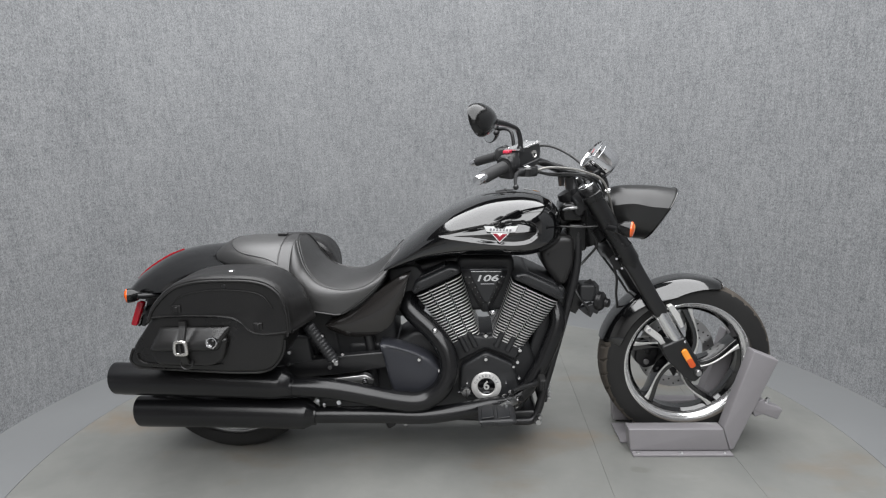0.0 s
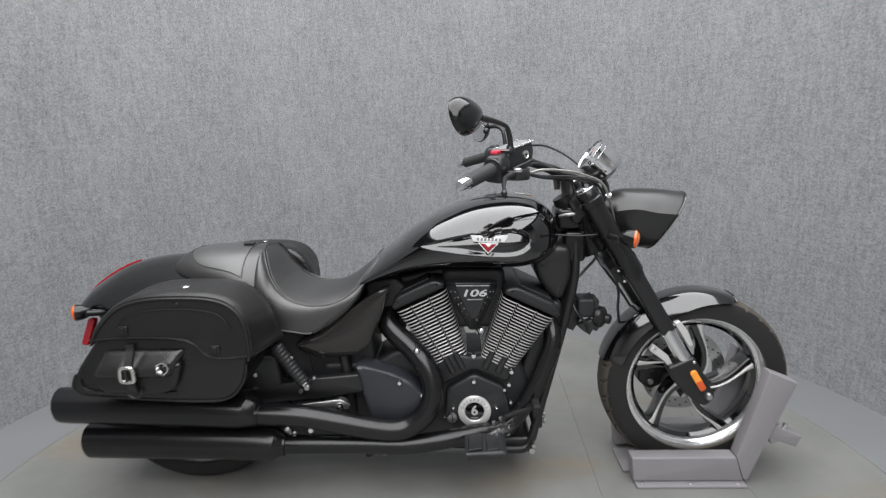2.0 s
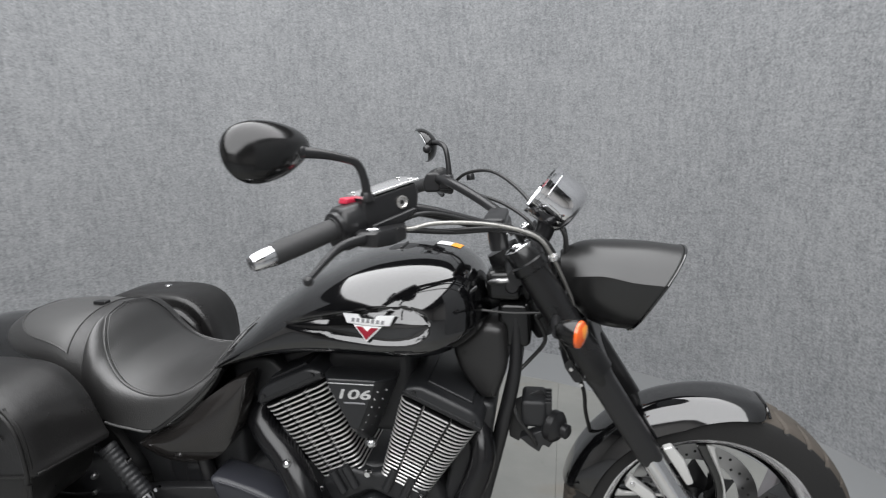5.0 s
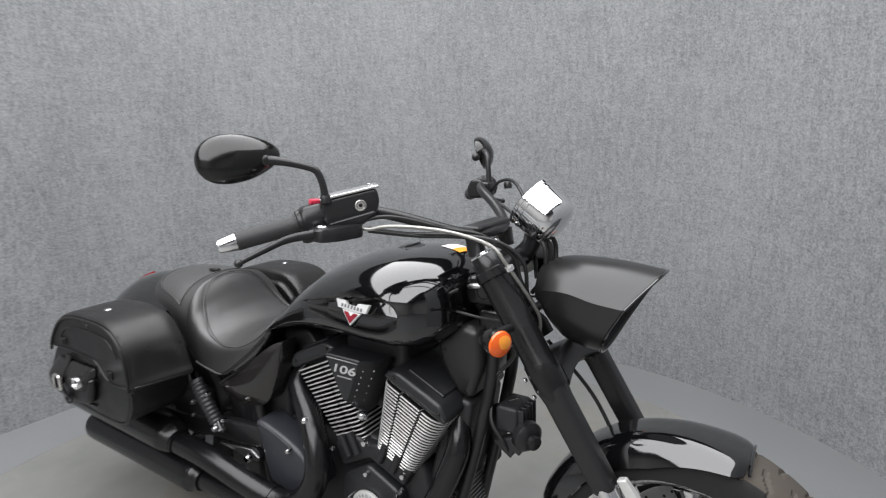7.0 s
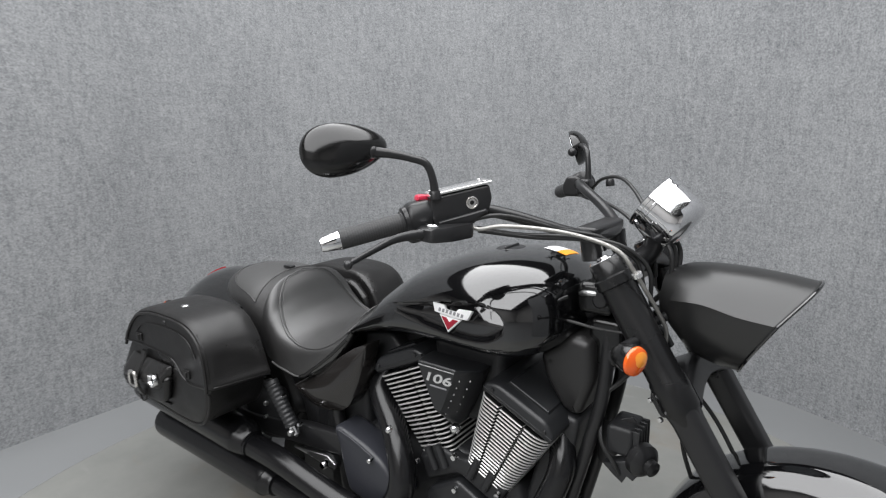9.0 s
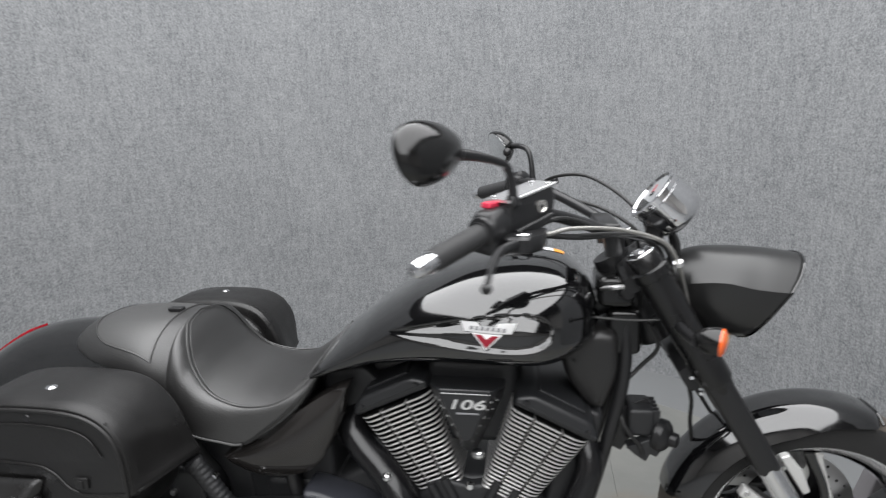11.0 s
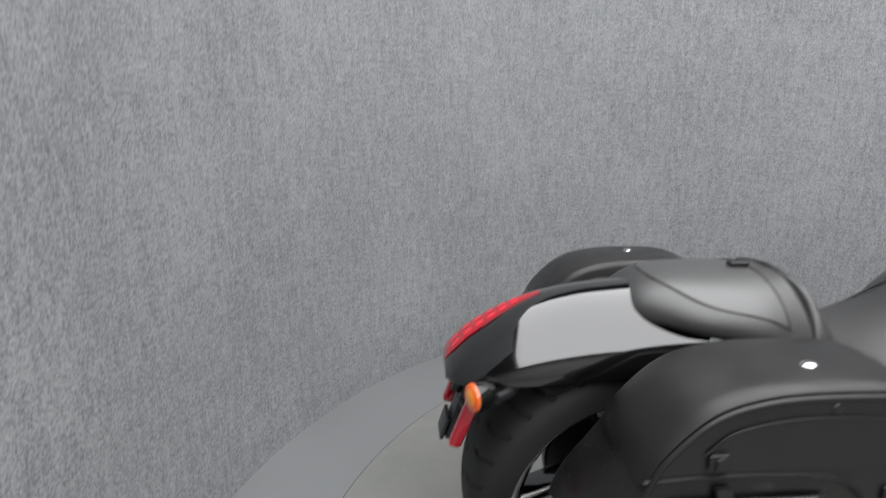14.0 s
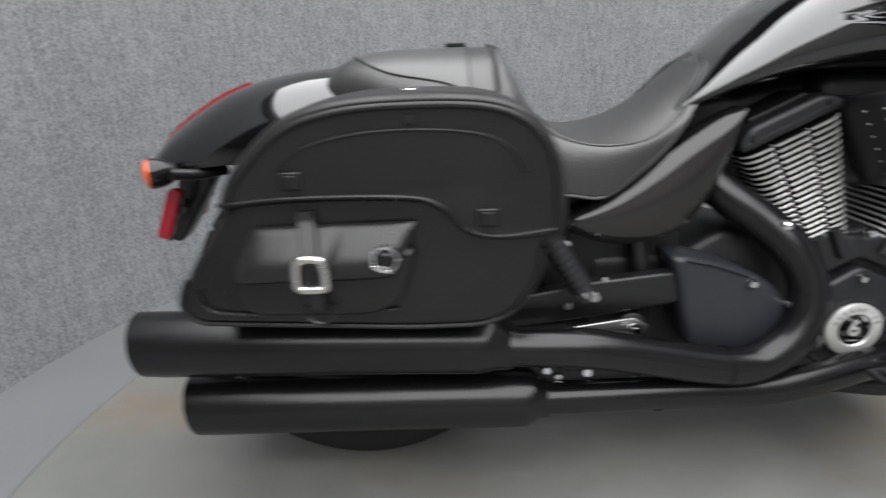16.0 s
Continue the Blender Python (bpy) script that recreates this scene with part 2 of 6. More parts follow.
def curve(pts, n=8):
    """Catmull-Rom through the points (any dimension)."""
    P = [np.array(p, float) for p in pts]
    if len(P) < 3:
        return [P[0] + (P[-1] - P[0]) * i / n for i in range(n + 1)]
    P = [2 * P[0] - P[1]] + P + [2 * P[-1] - P[-2]]
    out = []
    for i in range(1, len(P) - 2):
        a, b, c, d = P[i - 1:i + 3]
        for k in range(n):
            t = k / n
            out.append(0.5 * (2 * b + (c - a) * t + (2 * a - 5 * b + 4 * c - d) * t * t + (3 * b - a - 3 * c + d) * t ** 3))
    return out + [P[-2]]


def along(table, x):
    """A smooth value at x from rows of (x, value)."""
    xs, vs = [r[0] for r in table], [r[1] for r in table]
    if x <= xs[0]:
        return vs[0]
    if x >= xs[-1]:
        return vs[-1]
    i = max(k for k in range(len(xs) - 1) if xs[k] <= x)

    def slope(k):
        lo, hi = max(k - 1, 0), min(k + 1, len(xs) - 1)
        return (vs[hi] - vs[lo]) / (xs[hi] - xs[lo])
    h = xs[i + 1] - xs[i]
    t = (x - xs[i]) / h
    return ((2 * t ** 3 - 3 * t * t + 1) * vs[i] + (t ** 3 - 2 * t * t + t) * h * slope(i)
            + (3 * t * t - 2 * t ** 3) * vs[i + 1] + (t ** 3 - t * t) * h * slope(i + 1))


def loft(rings, bm=None, cap=True, wrap=False):
    bm = bm or bmesh.new()
    V = [[bm.verts.new(p) for p in r] for r in rings]
    n = len(V[0])
    for a, b in list(zip(V, V[1:])) + ([(V[-1], V[0])] if wrap else []):
        for j in range(n):
            f = bm.faces.new((a[j], a[(j + 1) % n], b[(j + 1) % n], b[j]))
            f.smooth = True
    if cap and not wrap:
        for ring in (V[0], V[-1]):
            for tri in tessellate_polygon([[v.co for v in ring]]):
                try:
                    bm.faces.new([ring[k] for k in tri])
                except ValueError:
                    pass
    return bm


def tube(pts, r, seg=14, n=8, cap=True, bm=None, straight=False):
    """A round tube through the points; r is one radius or one for each point."""
    rs = r if isinstance(r, (list, tuple)) else [r] * len(pts)
    data = [(*p, q) for p, q in zip(pts, rs)]
    P = [np.array(d, float) for d in data] if straight else curve(data, n)
    rings, side = [], None
    for i, p in enumerate(P):
        d = Vector((P[min(i + 1, len(P) - 1)] - P[max(i - 1, 0)])[:3]).normalized()
        if side is None:
            side = d.orthogonal().normalized()
        side = (side - d * side.dot(d)).normalized()
        up = d.cross(side)
        c = Vector(p[:3])
        rings.append([c + (side * math.cos(a) + up * math.sin(a)) * max(p[3], 1e-4) for a in [2 * math.pi * k / seg for k in range(seg)]])
    return loft(rings, bm, cap)


def lathe(profile, m=None, seg=48, bm=None, wrap=False):
    """Turn (radius, height) rows about z, then place by m."""
    m = m or Matrix()
    rings = [[m @ Vector((max(r, 1e-4) * math.cos(a), max(r, 1e-4) * math.sin(a), h)) for a in [2 * math.pi * k / seg for k in range(seg)]] for r, h in profile]
    return loft(rings, bm, True, wrap)


def axis(place, direction):
    """A pose whose z points along direction."""
    return Matrix.Translation(place) @ Vector(direction).normalized().to_track_quat("Z", "Y").to_matrix().to_4x4()


def round_poly(poly, r, n=4):
    """The polygon with its corners rounded."""
    out, k = [], len(poly)
    for i in range(k):
        p, a, b = (np.array(poly[j % k], float) for j in (i, i - 1, i + 1))
        la, lb = np.linalg.norm(a - p), np.linalg.norm(b - p)
        q = min(r, la * 0.45, lb * 0.45)
        s, e = p + (a - p) * q / la, p + (b - p) * q / lb
        for j in range(n + 1):
            t = j / n
            out.append((1 - t) ** 2 * s + 2 * t * (1 - t) * p + t * t * e)
    return out


def inset(poly, d):
    P = [np.array(p, float) for p in poly]
    s = sum(a[0] * b[1] - b[0] * a[1] for a, b in zip(P, P[1:] + P[:1]))
    sign = 1 if s > 0 else -1
    out = []
    for i, p in enumerate(P):
        t = P[(i + 1) % len(P)] - P[i - 1]
        t = t / (np.linalg.norm(t) + 1e-9)
        out.append(p + sign * d * np.array((-t[1], t[0])))
    return out


def prism(poly, y0, y1, bevel=0.005, m=None, r=0.0, bm=None, steps=3):
    """A plate of the outline poly (x, z) from y0 to y1, with rounded rims."""
    m = m or Matrix()
    P = round_poly(poly, r) if r else [np.array(p, float) for p in poly]
    s = 1 if y1 > y0 else -1
    rings = []
    for k in range(steps + 1):
        a = math.pi / 2 * k / steps
        rings.append((inset(P, bevel * (1 - math.sin(a))), y0 + s * bevel * (1 - math.cos(a))))
    for k in range(steps + 1):
        a = math.pi / 2 * (1 - k / steps)
        rings.append((inset(P, bevel * (1 - math.sin(a))), y1 - s * bevel * (1 - math.cos(a))))
    return loft([[m @ Vector((p[0], y, p[1])) for p in ring] for ring, y in rings], bm)


def box(cx, cy, cz, sx, sy, sz, bevel=0.004, m=None, bm=None):
    hx, hz = sx / 2, sz / 2
    q = (m or Matrix()) @ Matrix.Translation((cx, cy, cz))
    return prism([(-hx, -hz), (hx, -hz), (hx, hz), (-hx, hz)], -sy / 2, sy / 2, bevel, q, r=bevel * 1.5, bm=bm)


def bolt(name, place, direction, r, parent, material=None, h=0.006):
    bm = lathe([(0, 0), (r, 0), (r, h * 0.6), (r * 0.75, h), (0, h)], axis(place, direction), 12)
    return part(name, bm, material or CHROME, parent)


def lettering(name, text, size, m, material, parent, depth=0.0006):
    c = bpy.data.curves.new(name, "FONT")
    c.body, c.size, c.offset = text, size, size * 0.022
    c.extrude, c.align_x, c.align_y = depth, "CENTER", "CENTER"
    tmp = bpy.data.objects.new(name, c)
    scene.collection.objects.link(tmp)
    me = bpy.data.meshes.new_from_object(tmp)
    bpy.data.objects.remove(tmp)
    me.transform(m)
    me.materials.clear()
    me.materials.append(material)
    o = new(name, me)
    o.parent = parent
    return o


# ---- setting ----
def backdrop_wall():
    """Half a round wall behind the turntable that runs on straight at both sides."""
    line = [(1, 0, -1.15 + 0.05 * i) for i in range(23)]
    line += [(math.cos(radians(a)), math.sin(radians(a)), 0.0) for a in range(0, 181, 2)]
    line += [(-1, 0, -0.05 - 0.05 * i) for i in range(23)]
    rings = [[(TABLE[0] + r * c, TABLE[1] + r * s + y, z) for r, z in ((WALL_R, -0.02), (WALL_R, 2.45), (WALL_R + 0.05, 2.45), (WALL_R + 0.05, -0.02))] for c, s, y in line]
    return loft(rings)


tagged(part("wall_backdrop", backdrop_wall(), CARPET), "curved studio backdrop wall covered in grey flecked carpet", "wall", kind="structure")


def ring_floor():
    rows = [(DISC_R + 0.0030, -0.05), (DISC_R + 0.0030, -0.001), (DISC_R + 0.0042, 0.0), (8.6, 0.0), (8.6, -0.05)]
    return lathe(rows, Matrix.Translation((*TABLE, 0)), 160, wrap=True)


tagged(part("floor", ring_floor(), FLOOR_PAINT), "grey painted studio floor round the turntable", "floor", kind="structure")
bm = lathe([(0, -0.09), (DISC_R + 0.05, -0.09), (DISC_R + 0.05, -0.052), (0, -0.052)], Matrix.Translation((*TABLE, 0)), 96)
tagged(part("floor_pit", bm, JOINT), "dark recess under the turntable", "floor", kind="structure")

turntable = base("turntable", *TABLE, "round grey painted turntable with worn, stained panels", "turntable", kind="structure")


def table_panel(x0, x1):
    """The slice of the disc between two straight joints."""
    pts = []
    r = DISC_R
    a0, a1 = math.acos(max(-1, min(1, x0 / r))), math.acos(max(-1, min(1, x1 / r)))
    for a in np.linspace(a0, a1, 90):
        pts.append((r * math.cos(a), -r * math.sin(a)))
    for a in np.linspace(a1, a0, 90):
        pts.append((r * math.cos(a), r * math.sin(a)))
    clean = [p for i, p in enumerate(pts) if (p[0] - pts[i - 1][0]) ** 2 + (p[1] - pts[i - 1][1]) ** 2 > 1e-8]
    rings = [[(TABLE[0] + x, TABLE[1] + y, z) for x, y in clean] for z in (-0.05, 0.0)]
    return loft(rings)


cuts = [-DISC_R, 0.535, 1.01, DISC_R]
for a, b in zip(cuts, cuts[1:]):
    part("panel", table_panel(a + 0.0004, b - 0.0004), TABLE_PAINT, turntable)


def room():
    # invented outer walls, out of view: they bounce fill and reflect in the gloss
    for name, c, s in (("wall_front", (0.8, -7.3, 1.8), (9, 0.1, 3.6)), ("wall_back", (0.8, 4.3, 1.8), (9, 0.1, 3.6)),
                       ("wall_side", (-3.7, -1.5, 1.8), (0.1, 11.5, 3.6)), ("wall_side", (5.3, -1.5, 1.8), (0.1, 11.5, 3.6))):
        tagged(part(name, box(*c, *s, 0.002), PLASTER), "plain grey unseen wall, added for bounce light and reflections", "wall", kind="structure")
    tagged(part("ceiling", box(0.8, -1.5, 3.66, 9.1, 11.7, 0.1, 0.002), DARKCEIL), "dark painted studio ceiling", "ceiling", kind="structure")


room()

# ---- motorcycle ----
bike = base("motorcycle", 0.85, 0.0, "black cruiser motorcycle with leather saddlebags standing in a wheel chock", "motorcycle")
MID = 0.008


def tyre(R, half, rim, grooves):
    """A tyre about the y axis: rounded crown with curved grooves cut into the tread."""
    prof, nv = [], 30
    for k in range(nv + 1):
        v = -1 + 2 * k / nv
        a = abs(v)
        y = half * math.sin(v * math.pi / 2 * 0.98)
        r = rim + (R - rim) * (1 - a ** 3.2) ** 0.62 if a < 1 else rim
        prof.append((r, y, v))
    seg = 420
    rings = []
    for s in range(seg):
        th = 2 * math.pi * s / seg
        ring = []
        for r, y, v in prof:
            a = abs(v)
            g = (th * grooves / (2 * math.pi) + 0.9 * a * a + (0.5 if v > 0 else 0.0)) % 1.0
            cut = 0.005 if (0.10 < a < 0.72 and g < 0.15) else 0.0
            ring.append(((r - cut) * math.cos(th), y, (r - cut) * math.sin(th)))
        rings.append(ring)
    bm = loft(rings, cap=False, wrap=True)
    for f in bm.faces:
        c = f.calc_center_median()
        f.material_index = 1 if abs(c.y) < half * 0.86 else 0
    return bm


def ring_lathe(rows, seg=96):
    """A closed ring profile of (radius, y) about the y axis."""
    m = Matrix.Rotation(radians(-90), 4, "X")
    return lathe([(r, y) for r, y in rows], m, seg, wrap=True)


def wheel(name, cx, cz, R, half, rim, material, ends, label, disc_y, disc_r, lipw=0.78):
    place = Matrix.Translation((cx, MID, cz))
    hw = half * lipw
    w = part(name, tyre(R, half, rim - 0.004, 34), [RUBBER, material], bike, label, 30)
    w.matrix_basis = place
    lip = part("rim_lip", ring_lathe([(rim, -hw), (rim + 0.001, -hw - 0.005), (rim - 0.003, -hw - 0.007), (rim - 0.009, -hw - 0.006), (rim - 0.011, -hw - 0.001), (rim - 0.0125, -hw + 0.002),
                                      (rim - 0.015, -hw + 0.001), (rim - 0.023, -hw + 0.005), (rim - 0.028, -hw + 0.014), (rim - 0.028, -hw + 0.02), (rim - 0.004, -hw + 0.02)]), POLISHED, w, "polished aluminium rim lip")
    m2 = Matrix.Diagonal((1, -1, 1, 1))
    me = lip.data.copy()
    me.transform(m2)
    me.flip_normals()
    o = new("rim_lip", me)
    o.parent = w
    tagged(o, "polished aluminium rim lip")
    part("rim_barrel", ring_lathe([(rim - 0.004, -hw + 0.021), (rim - 0.030, -hw + 0.021), (rim - 0.040, -hw + 0.03), (rim - 0.040, hw - 0.03),
                                   (rim - 0.030, hw - 0.021), (rim - 0.004, hw - 0.021)]), GLOSS, w, "gloss black inner rim")
    part("hub", lathe([(0, -0.055), (0.03, -0.055), (0.042, -0.045), (0.046, -0.02), (0.046, 0.02), (0.042, 0.045), (0.03, 0.055), (0, 0.055)],
                      Matrix.Rotation(radians(-90), 4, "X"), 40), GLOSS, w)
    r1 = rim - 0.034

    def blade(a_end, wide0, wide1, off, ya, yb, mtl, nm, lab):
        left, right = [], []
        for k in range(15):
            t = k / 14
            r = 0.036 + (r1 - 0.036) * t
            a = radians(a_end) - 0.75 * (1 - t) ** 1.6
            wd = wide0 + (wide1 - wide0) * t + 0.009 * (2 * t - 1) ** 2
            for side, lst in ((-1, left), (1, right)):
                q = a + (off + side * wd / 2) / r
                lst.append((r * math.cos(q), r * math.sin(q)))
        return part(nm, prism(left + right[::-1], ya, yb, 0.004), mtl, w, lab)
    for a in ends:
        blade(a, 0.019, 0.023, 0.0, -0.034, 0.034, GLOSS, "spoke", "curved gloss black spoke")
        blade(a - 2, 0.003, 0.009, -0.007, -0.0375, -0.030, RINGSILVER, "spoke_edge", "machined bright spoke edge")
    # brake disc: ring with holes shown as dark studs, and its carrier
    d = part("brake_disc", ring_lathe([(disc_r, disc_y - 0.0025), (disc_r - 0.042, disc_y - 0.0025), (disc_r - 0.042, disc_y + 0.0025), (disc_r, disc_y + 0.0025)], 72), STEEL, w, "drilled steel brake disc")
    hole = None
    for k in range(40):
        a = 2 * math.pi * k / 40
        rr = disc_r - 0.012 - 0.009 * (k % 3)
        p = (rr * math.cos(a), disc_y - 0.0032, rr * math.sin(a))
        if hole is None:
            hole = part("drill_hole", lathe([(0, 0), (0.0034, 0), (0.0034, 0.0065), (0, 0.0065)], Matrix.Rotation(radians(-90), 4, "X"), 10), JOINT, w)
            hole.matrix_basis = Matrix.Translation(p)
        else:
            again("drill_hole", hole, Matrix.Translation(p), w)
    part("disc_carrier", prism([(0.105 * math.cos(a) * (1 if k % 2 else 0.6), 0.105 * math.sin(a) * (1 if k % 2 else 0.6)) for k, a in enumerate(np.linspace(0, 2 * math.pi, 12, endpoint=False))],
                               disc_y - 0.004, disc_y + 0.004, 0.002), SATIN, w)
    return w


FW, RW = (1.674, 0.304), (0.026, 0.322)
wheel("front_wheel", *FW, 0.3035, 0.066, 0.233, DUSTY, (20, 92, 164, 232, 304), "front tyre on a black five-spoke wheel with polished rim", 0.066, 0.145, 0.74)
wheel("rear_wheel", *RW, 0.319, 0.116, 0.256, RUBBER, (40, 112, 184, 256, 328), "wide rear tyre on a black five-spoke wheel", -0.10, 0.14, 0.82)


# front fork
TOP, AX = Vector((1.278, 0, 0.957)), Vector((1.680, 0, 0.292))
FD = (AX - TOP).normalized()


def on_fork(s, y, fwd=0.0):
    """A point s metres down the fork at side y, fwd metres ahead of it."""
    n = Vector((-FD.z, 0, FD.x))
    p = TOP + FD * s + n * fwd
    return Vector((p.x, y, p.z))


for name, y, mx in (("fork_leg", -0.112, 1), ("fork_leg", 0.112 + 2 * MID, -1)):
    rows = [(0, 0.0), (0.028, 0.0), (0.0305, 0.003), (0.0315, 0.03), (0.0365, 0.033), (0.0365, 0.050), (0.0315, 0.052), (0.0315, 0.235), (0.0340, 0.242),
            (0.0340, 0.296), (0.029, 0.303), (0.023, 0.33), (0.0225, 0.52), (0, 0.52)]
    leg = part(name, lathe(rows, axis(TOP + Vector((0, y, 0)), FD), 40), FORKBLACK, bike, "gloss black telescopic fork leg")
    nf = Vector((-FD.z, 0, FD.x))
    sec = round_poly([(-0.0255, -0.0245), (0.0255, -0.0245), (0.0255, 0.0245), (-0.0255, 0.0245)], 0.015)
    rings = [[TOP + FD * s + nf * (a * k) + Vector((0, y + b * k, 0)) for a, b in sec] for s, k in ((0.296, 1.12), (0.32, 1.0), (0.50, 0.96), (0.512, 0.94), (0.518, 0.84))]
    part("fork_slider", loft(rings), SATIN, leg, "satin black square-sided fork slider")
    part("stanchion", lathe([(0, 0.51), (0.0235, 0.51), (0.0235, 0.66), (0, 0.66)], axis(TOP + Vector((0, y, 0)), FD), 32), CHROME, leg, "chrome lower fork tube")
    foot = [(-0.060, 0.615), (0.028, 0.625), (0.026, 0.70), (0.022, 0.778), (-0.020, 0.793), (-0.040, 0.765), (-0.062, 0.68)]
    n = Vector((-FD.z, 0, FD.x))
    M = Matrix(((n.x, 0, FD.x, TOP.x), (0, 1, 0, y), (n.z, 0, FD.z, TOP.z), (0, 0, 0, 1)))
    part("axle_clamp", prism(foot, -0.026, 0.026, 0.007, M, r=0.012), SATIN, leg, "satin black axle clamp")
    part("fork_cap", lathe([(0, -0.007), (0.010, -0.007), (0.011, -0.004), (0.0255, -0.0035), (0.0285, -0.001), (0.0285, 0.002), (0, 0.002)], axis(TOP + Vector((0, y, 0)), FD), 32), CHROME, leg, "polished fork cap")
    out = -1 if y < 0 else 1
    bolt("axle_bolt", on_fork(0.762, y + out * 0.026, 0.004), (0, out, 0), 0.012, leg, STEEL, 0.012)
    refl = part("reflector", prism(round_poly([(-0.011, 0.66), (0.011, 0.66), (0.011, 0.735), (-0.011, 0.735)], 0.01), out * 0.026, out * 0.034, 0.003, M), AMBERBRIGHT, leg, "amber side reflector")
    part("reflector_half", prism(round_poly([(-0.0105, 0.698), (0.0105, 0.698), (0.0105, 0.7345), (-0.0105, 0.7345)], 0.008), out * 0.030, out * 0.0348, 0.002, M), AMBERDARK, leg, "deep orange lower half of the reflector")
    part("fender_stay", prism([(-0.078, 0.545), (-0.058, 0.532), (-0.036, 0.59), (-0.038, 0.640), (-0.052, 0.640), (-0.056, 0.60)], out * -0.012, out * 0.006, 0.003, M, r=0.004), RINGSILVER, leg, "polished fender stay")
    part("fender_stay", prism([(0.030, 0.505), (0.048, 0.508), (0.054, 0.55), (0.046, 0.60), (0.032, 0.60)], out * -0.012, out * 0.006, 0.003, M, r=0.004), RINGSILVER, leg, "polished fender stay")
    bolt("stay_bolt", on_fork(0.548, y + out * 0.003, -0.062), (0, out, 0), 0.006, leg)
    bolt("pinch_bolt", on_fork(0.64, y + out * 0.022, 0.018), (0, out, 0), 0.0055, leg)
    for s in (0.262, 0.30):
        bolt("clamp_bolt", on_fork(s, y + out * 0.02, -0.036), (-0.3, out, 0), 0.005, leg)

for s, h, nm in ((0.055, 0.035, "upper_clamp"), (0.286, 0.052, "lower_clamp")):
    n = Vector((-FD.z, 0, FD.x))
    M = Matrix(((n.x, 0, FD.x, TOP.x), (0, 1, 0, MID), (n.z, 0, FD.z, TOP.z), (0, 0, 0, 1)))
    bm = bmesh.new()
    rings = []
    for k in range(13):
        y = -0.100 + 0.20 * k / 12
        dip = -0.022 * (1 - (y / 0.100) ** 2)
        rings.append([M @ Vector((a, y, s + b + dip)) for a, b in round_poly([(-0.055, -h / 2), (0.03, -h / 2), (0.03, h / 2), (-0.055, h / 2)], 0.012)])
    part(nm, loft(rings, bm), SATIN, bike, "black fork clamp joining both legs")
part("steering_head", lathe([(0, 0.0), (0.036, 0.0), (0.04, 0.02), (0.034, 0.05), (0.034, 0.16), (0.042, 0.18), (0.042, 0.21), (0, 0.21)], axis((1.235, MID, 0.93), FD), 32), SATIN, bike)
bolt("stem_nut", (1.245, MID, 0.955), (-0.5, 0, 0.85), 0.019, bike, CHROME, 0.016)


# front fender
def arc_fender(cx, cz, a0, a1, r_out, half, drop, thick=0.005, n=44, taper=0.0):
    rings = []
    for k in range(n + 1):
        t = k / n
        a = radians(a0 + (a1 - a0) * t)
        e = min(1, min(t, 1 - t) / 0.07)
        hw = half * (0.78 + 0.22 * math.sqrt(max(0, 1 - (1 - e) ** 2))) * (1 - taper * t)
        dp = drop * (0.25 + 0.75 * min(1, t / 0.35)) if taper == 0 else drop
        outer, inner = [], []
        for j in range(25):
            v = -1 + 2 * j / 24
            av = abs(v)
            y = hw * (av ** 0.8) * (1 if v > 0 else -1)
            sag = dp * (av ** 3.4) + 0.006 * av * av
            outer.append((y, r_out - sag))
            inner.append((y * (1 - thick / hw), r_out - thick - sag))
        ring = outer + inner[::-1]
        rings.append([(cx + r * math.cos(a), MID + y, cz + r * math.sin(a)) for y, r in ring])
    return loft(rings)


ff = part("front_fender", arc_fender(*FW, 70, 165, 0.3155, 0.078, 0.05), GLOSS, bike, "gloss black front fender hugging the tyre")
part("fender_edge", tube([(FW[0] + 0.316 * math.cos(radians(69.6)), MID + y, FW[1] + (0.316 - 0.006 * (y / 0.06) ** 2 - 0.012 * abs(y / 0.06) ** 3.4) * math.sin(radians(69.6))) for y in np.linspace(-0.058, 0.058, 9)], 0.003, 8), GLOSS, ff)

# brake caliper on the far side of the front wheel
cal = part("front_caliper", prism([(-0.155, 0.02), (-0.10, 0.045), (-0.065, 0.02), (-0.075, -0.05), (-0.12, -0.065), (-0.16, -0.03)], 0.045, 0.10, 0.008, Matrix.Translation((FW[0], MID, FW[1])), r=0.015), SATIN, bike, "black front brake caliper")
bolt("caliper_bolt", (FW[0] - 0.11, MID + 0.045, FW[1] + 0.01), (0, -1, 0), 0.014, cal, CASTING)
bolt("caliper_bolt", (FW[0] - 0.115, MID + 0.045, FW[1] - 0.035), (0, -1, 0), 0.011, cal, STEEL)


